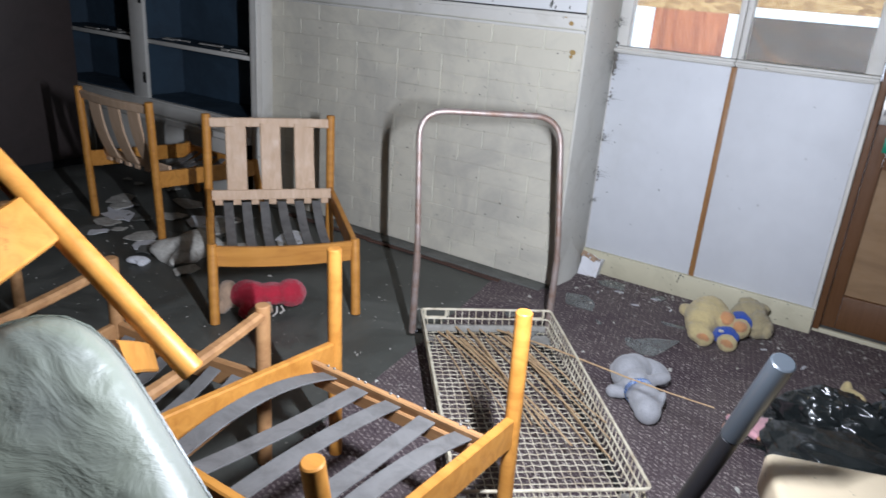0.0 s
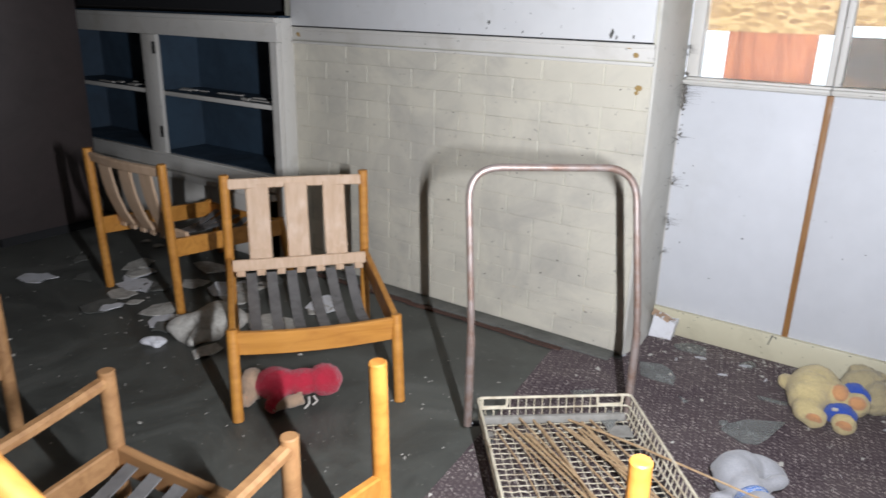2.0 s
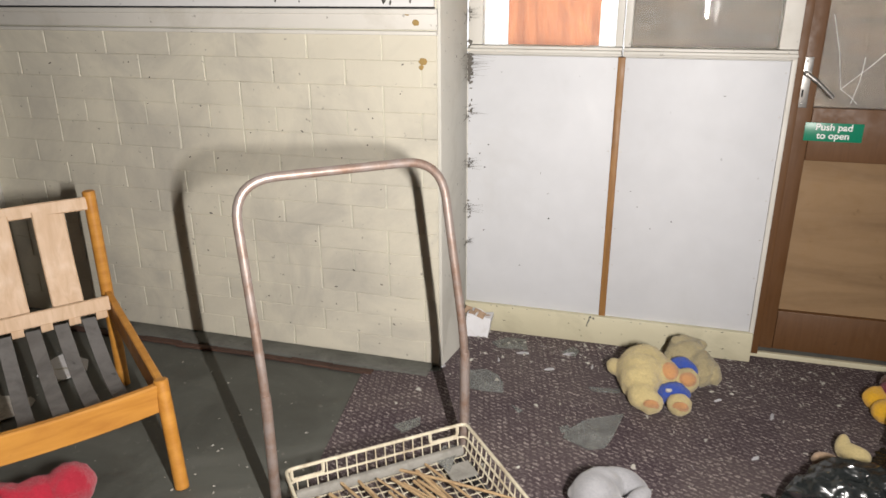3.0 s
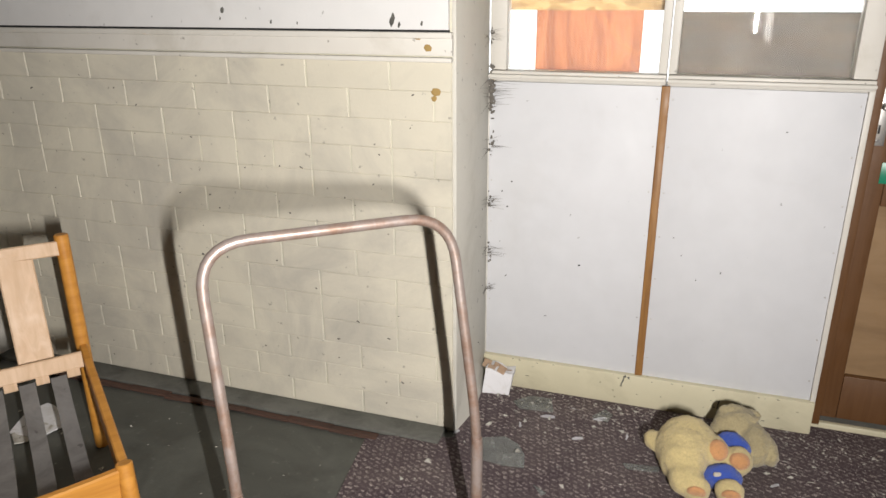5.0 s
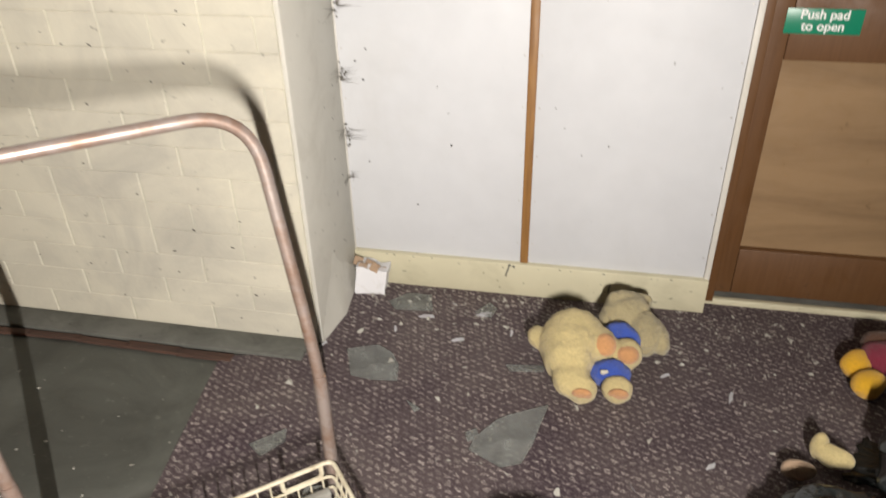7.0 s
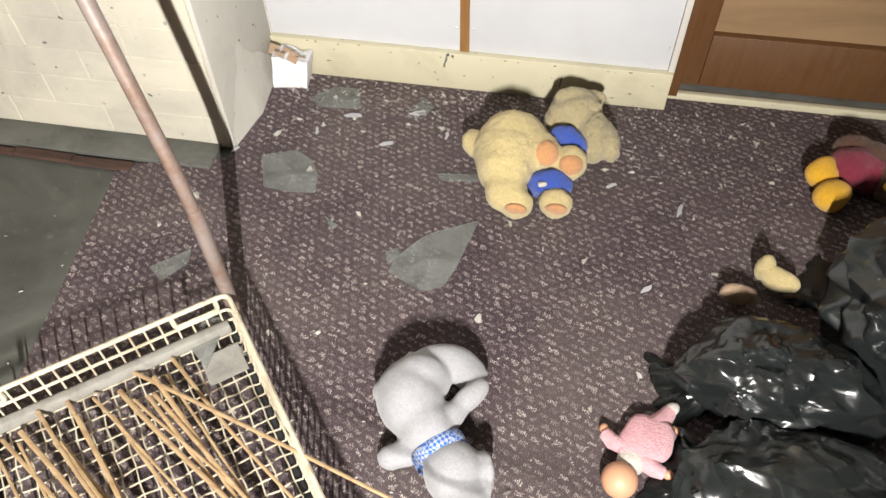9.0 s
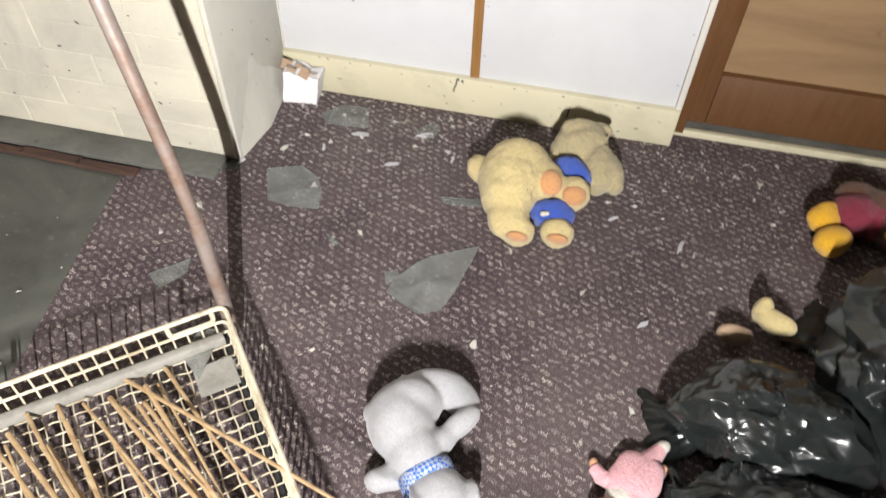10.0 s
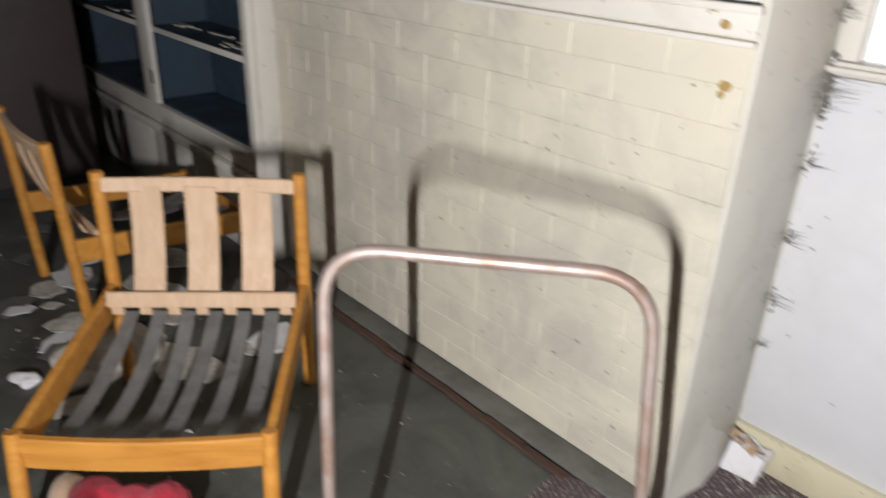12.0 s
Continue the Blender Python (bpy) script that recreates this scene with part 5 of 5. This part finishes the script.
# glass shards
shards = [
    [(-0.78, 3.619), (-0.692, 3.655), (-0.640, 3.625), (-0.609, 3.577), (-0.596, 3.51), (-0.671, 3.501), (-0.735, 3.509)],
    [(-0.165, 3.484), (-0.27, 3.426), (-0.300, 3.40), (-0.346, 3.33), (-0.352, 3.29), (-0.266, 3.248), (-0.217, 3.27), (-0.196, 3.333)],
    [(-0.912, 3.207), (-0.836, 3.276), (-0.824, 3.234), (-0.868, 3.174)],
    [(-0.719, 3.88), (-0.665, 3.939), (-0.588, 3.941), (-0.565, 3.854), (-0.687, 3.842)],
    [(-0.3, 3.629), (-0.187, 3.645), (-0.19, 3.619), (-0.285, 3.606)],
    [(-0.55, 3.436), (-0.506, 3.41), (-0.519, 3.396)],
    [(-0.43, 3.87), (-0.39, 3.93), (-0.36, 3.90), (-0.375, 3.85)],
    [(-0.372, 3.345), (-0.345, 3.365), (-0.335, 3.340), (-0.36, 3.315)],
]
m_shard = mat("dusty_window_glass", (0.20, 0.215, 0.20), 0.35)
vec = coords(m_shard)
link(m_shard, ramp(m_shard, noise_of(m_shard, vec, 12, 6, 0.7), [(0.3, (0.16, 0.17, 0.16)), (0.7, (0.34, 0.35, 0.33))]), shader(m_shard).inputs["Base Color"])
clear = m_shard.node_tree.nodes.new("ShaderNodeBsdfTransparent")
both = m_shard.node_tree.nodes.new("ShaderNodeMixShader")
link(m_shard, ramp(m_shard, noise_of(m_shard, vec, 20, 5, 0.6), [(0.3, grey(0.28)), (0.7, grey(0.55))]), both.inputs[0])
link(m_shard, clear.outputs[0], both.inputs[1])
link(m_shard, shader(m_shard).outputs[0], both.inputs[2])
link(m_shard, both.outputs[0], m_shard.node_tree.nodes["Material Output"].inputs[0])
for k, outline in enumerate(shards):
    bm = bmesh.new()
    cx, cy = sum(p[0] for p in outline) / len(outline), sum(p[1] for p in outline) / len(outline)
    sheet(bm, [(x - cx, y - cy) for x, y in outline], 0.004)
    bm.verts.ensure_lookup_table()
    solid("glass_shard", bm, m_shard, "flat dusty shard of broken window glass on the carpet", "glass shard", pose(cx, cy, 0.0075, random.uniform(-0.6, 0.6), random.uniform(-0.6, 0.6), 0), group="broken glass", degrees=20)
bm = bmesh.new()
sheet(bm, [(-0.03, 0.05), (0.02, 0.06), (0.02, -0.06), (-0.035, -0.02)], 0.004)
solid("glass_shard", bm, m_shard, "pale shard of glass lying in the wire basket", "glass shard", pose(-0.66, 3.0, ZB + 0.009, 3, -3, 0), group="broken glass", degrees=20)

# crumpled carton in the corner
bm = bmesh.new()
box(bm, (-0.055, -0.028, 0.0), (0.048, 0.028, 0.088))
bmesh.ops.subdivide_edges(bm, edges=bm.edges[:], cuts=5, use_grid_fill=True)
for v in bm.verts:
    up = v.co.z / 0.088
    v.co += Vector((noise.noise(v.co * 32), noise.noise(v.co * 28 + Vector((3, 0, 0))), 0.6 * noise.noise(v.co * 26))) * 0.011 * (0.3 + 0.7 * up)
    v.co += Vector((0.012 * up, 0.010 * up, 0.016 * up * (v.co.x < 0) * (0.5 + noise.noise(v.co * 50))))
    v.co.z = max(v.co.z, 0.0)
ct = thing("torn_carton", "torn white card carton in the corner by the plinth", "carton", pose(-0.795, 3.945, 0.006, 0, 0, 6))
part("sleeve", bm, m_paper, ct)
bm = bmesh.new()
for k in range(5):
    a = -0.05 + k * 0.02
    plank(bm, (a, random.uniform(-0.02, 0.02), 0.085), (a + 0.012, random.uniform(-0.02, 0.02), 0.118 - 0.004 * k), (1, 0, 0), 0.03, 0.002)
part("torn_flap", bm, m_tan, ct, "brown torn card edge")

# cobwebs along the window wall's corner
for z, s in ((1.145, 1.5), (1.10, 1.2), (0.935, 1.0), (0.73, 0.9), (0.545, 0.9), (1.30, 0.7), (0.40, 0.4)):
    bm = bmesh.new()
    for k in range(16):
        ln = random.uniform(0.01, 0.07) * s
        x0, z0 = -0.858 + random.uniform(0, 0.012), z + random.uniform(-0.022, 0.022) * s
        dz = random.uniform(-0.012, 0.012)
        if random.random() < 0.3:
            pts = [(-0.860, PANEL_Y - 0.01, z0), (-0.862, PANEL_Y - 0.02 - ln * 0.5, z0 + dz), (-0.8625, PANEL_Y - 0.03 - ln, z0 + dz * 2)]
        else:
            pts = [(x0, PANEL_Y - 0.008, z0), (x0 + ln * 0.5, PANEL_Y - 0.006, z0 + dz * 0.6), (x0 + ln, PANEL_Y - 0.002, z0 + dz)]
        tube(bm, pts, [random.uniform(0.0004, 0.0008), 0.0004, 0.00015], 4)
    for k in range(int((60 if z > 1.09 and s > 1.1 else 16) * s)):
        blob(bm, (-0.858 + abs(random.gauss(0, 0.007)), PANEL_Y - 0.006, z + random.gauss(0, 0.022) * s), (random.uniform(0.001, 0.005), 0.002, random.uniform(0.001, 0.007) * s), (0, random.uniform(0, 90), 0), 0.8, 160, 2)
    solid("cobweb", bm, m_web, "dusty grey cobweb in the wall corner", "cobweb", group="cobwebs", kind="stuff")

# specks and stains on the brick wall and rail
bm = bmesh.new()
for k in range(60):
    x, z = random.uniform(-2.6, -0.9), random.uniform(0.05, 1.24)
    r = random.uniform(0.0012, 0.004)
    blob(bm, (x, BRICK_Y + 0.0005, z), (r * random.uniform(1, 2.5), 0.0012, r), (0, random.uniform(-40, 40), 0), 0.6, 200, 1)
solid("wall_specks", bm, m_web, "dark specks and chips on the painted brick", "specks", kind="stuff")
bm = bmesh.new()
for x, z, r in ((-0.945, 1.285, 0.010), (-0.975, 1.315, 0.008), (-1.01, 1.316, 0.006), (-0.925, 1.160, 0.011), (-0.93, 1.14, 0.008), (-2.80, 1.29, 0.012)):
    blob(bm, (x, BRICK_Y - 0.0105 if z > 1.25 else BRICK_Y + 0.0004, z), (r * 1.3, 0.0012, r), (0, 20, 0), 0.5, 150, 2)
solid("rust_stains", bm, m_rust, "small ochre rust stains on rail and brick", "stains", kind="stuff")
bm = bmesh.new()
for x, z, r in ((-1.62, 1.385, 0.012), (-1.63, 1.362, 0.006), (-1.05, 1.36, 0.016), (-1.03, 1.345, 0.008), (-0.96, 1.352, 0.008), (-1.45, 1.352, 0.005), (-1.36, 1.35, 0.004)):
    blob(bm, (x, BRICK_Y - 0.0125, z), (r * 0.5, 0.001, r), (0, 15, 0), 0.7, 150, 2)
solid("chipped_paint", bm, m_concrete, "grey chips in the white board's paint", "stains", kind="stuff")

# grit, plaster flakes and splinters on the floor
bm = bmesh.new()
for k in range(1370):
    if k < 520:
        x, y = random.uniform(-0.84, 0.6), 3.985 - abs(random.gauss(0, 0.14))
    elif k < 1000:
        x, y = random.uniform(-1.05, 1.2), random.uniform(2.3, 3.95)
    else:
        x, y = random.uniform(-4.2, -0.9), random.uniform(1.8, 3.4)
    if y > 3.52 and x < -0.88:
        continue
    r = random.uniform(0.0015, 0.0048) * (2.4 if random.random() < 0.14 else 1)
    turn = random.uniform(0, 6.28)
    vs = []
    for a in sorted(random.uniform(0, 6.28) for _ in range(random.choice((3, 4, 5)))):
        u, w = r * random.uniform(0.5, 2.2) * math.cos(a), r * math.sin(a)
        vs.append(bm.verts.new((x + u * math.cos(turn) - w * math.sin(turn), y + u * math.sin(turn) + w * math.cos(turn), 0.0072 + random.uniform(0, 0.4) * r)))
    mid = bm.verts.new((x, y, 0.0072 + 0.8 * r))
    for p, q in zip(vs, vs[1:] + vs[:1]):
        bm.faces.new((p, q, mid))
solid("plaster_grit", bm, m_dust, "pale plaster flakes and grit scattered over the floor", "debris", kind="stuff")
for x, y, ln, a in ((0.32, 3.60, 0.045, 70), (0.24, 3.34, 0.035, 40), (0.05, 3.24, 0.022, 120), (-0.86, 3.63, 0.028, 60), (-0.46, 3.72, 0.04, 20), (-0.30, 3.78, 0.03, 80), (-0.58, 3.82, 0.05, 5), (-0.40, 3.86, 0.05, 15), (-0.02, 3.82, 0.035, 10), (-0.50, 3.90, 0.04, 170), (0.15, 3.66, 0.03, 30), (-0.66, 3.74, 0.03, 100)):
    bm = bmesh.new()
    n = 5
    left = [bm.verts.new((ln * (k / n - 0.5), 0.12 * ln * math.sin(math.pi * k / n) + random.uniform(-0.002, 0.002) + 0.10 * ln * (k / n) ** 2, 0.001 + 0.004 * math.sin(2.2 * k / n))) for k in range(n + 1)]
    right = [bm.verts.new((ln * (k / n - 0.5) + random.uniform(-0.002, 0.002), -0.14 * ln * math.sin(math.pi * (k + 0.4) / (n + 0.8)) + random.uniform(-0.002, 0.002), 0.0)) for k in range(n + 1)]
    for k in range(n):
        bm.faces.new((left[k], right[k], right[k + 1], left[k + 1]))
    bmesh.ops.solidify(bm, geom=bm.faces[:], thickness=0.001)
    solid("paint_flake", bm, m_paper, "curled white paint flake on the carpet", "paint flake", pose(x, y, 0.0085, 3, 0, a), group="paint flakes")

# rubbish under and beside the chairs
bm = bmesh.new()
blob(bm, (0, 0, 0.018), (0.045, 0.035, 0.02), (0, 0, 20), 0.7, 28, 4)
solid("crumpled_paper", bm, m_paper, "crumpled scrap of white paper on the vinyl", "paper", pose(-2.56, 2.46, 0))
bm = bmesh.new()
blob(bm, (0, 0, 0.03), (0.12, 0.16, 0.06), (0, 0, 20), 0.8, 9, 4)
solid("plaster_lump", bm, m_dust, "broken lump of white plaster beside the chair", "plaster", pose(-2.50, 2.68, 0))
for k in range(40):
    bm = bmesh.new()
    s = random.uniform(0.04, 0.16)
    pts = [(s * random.uniform(0.5, 1) * math.cos(a), 0.7 * s * random.uniform(0.5, 1) * math.sin(a)) for a in (0.2, 1.2, 2.3, 3.3, 4.4, 5.4)]
    sheet(bm, pts, 0.004)
    bmesh.ops.subdivide_edges(bm, edges=bm.edges[:], cuts=2)
    for v in bm.verts:
        v.co.z += 0.02 * abs(noise.noise(v.co * 14 + Vector((k, 0, 0))))
    x, y = random.uniform(-3.9, -2.2), random.uniform(2.5, 3.40)
    solid("waste_paper", bm, random.choice([m_paper, m_dust, m_dust, m_concrete]), "torn sheet of dirty paper among rubbish on the floor", "paper", pose(x, y, 0.002 + 0.003 * k / 40, 0, 0, random.uniform(0, 360)), group="waste paper")

# ---------------------------------------------------------------- bricks, piece by piece
variants = []
for k in range(6):
    bm = bmesh.new()
    box(bm, (-0.1375, -0.010, -0.0432), (0.1375, 0.010, 0.0432), 0.0022, seg=1)
    for v in bm.verts:
        v.co += Vector((noise.noise(v.co * 20 + Vector((k * 5, 0, 0))), 0.6 * noise.noise(v.co * 25 + Vector((0, k * 7, 0))), 0.7 * noise.noise(v.co * 30 + Vector((0, 0, k * 3))))) * 0.0018
    variants.append(mesh_of("brick", bm, m_brick, 30))
for row in range(15):
    zc = 1.204 - 0.088 * row
    step = 0.14 if row in (3, 9) else 0.28
    offset = -2.19 if row % 2 == 0 else -2.05
    x = offset + step * math.floor((BRICK_L - offset) / step)
    while x < BRICK_R - 0.01:
        a, b = max(x, BRICK_L - 0.05), min(x + step, BRICK_R + 0.002)
        z0, z1 = max(zc - 0.044, 0.004), min(zc + 0.044, 1.246)
        if b - a > 0.03 and z1 - z0 > 0.02:
            ob = new("brick", random.choice(variants))
            ob.parent = wall_brick
            ob.matrix_basis = Matrix.Translation(((a + b) / 2, BRICK_Y + 0.0108 + random.uniform(-0.0004, 0.0004), (z0 + z1) / 2)) @ pose(0, 0, 0, random.uniform(-0.12, 0.12), 0, random.uniform(-0.12, 0.12)) @ Matrix.Diagonal(((b - a - 0.005) / 0.275, 1, (z1 - z0 + 0.0006) / 0.0864, 1))
        x += step
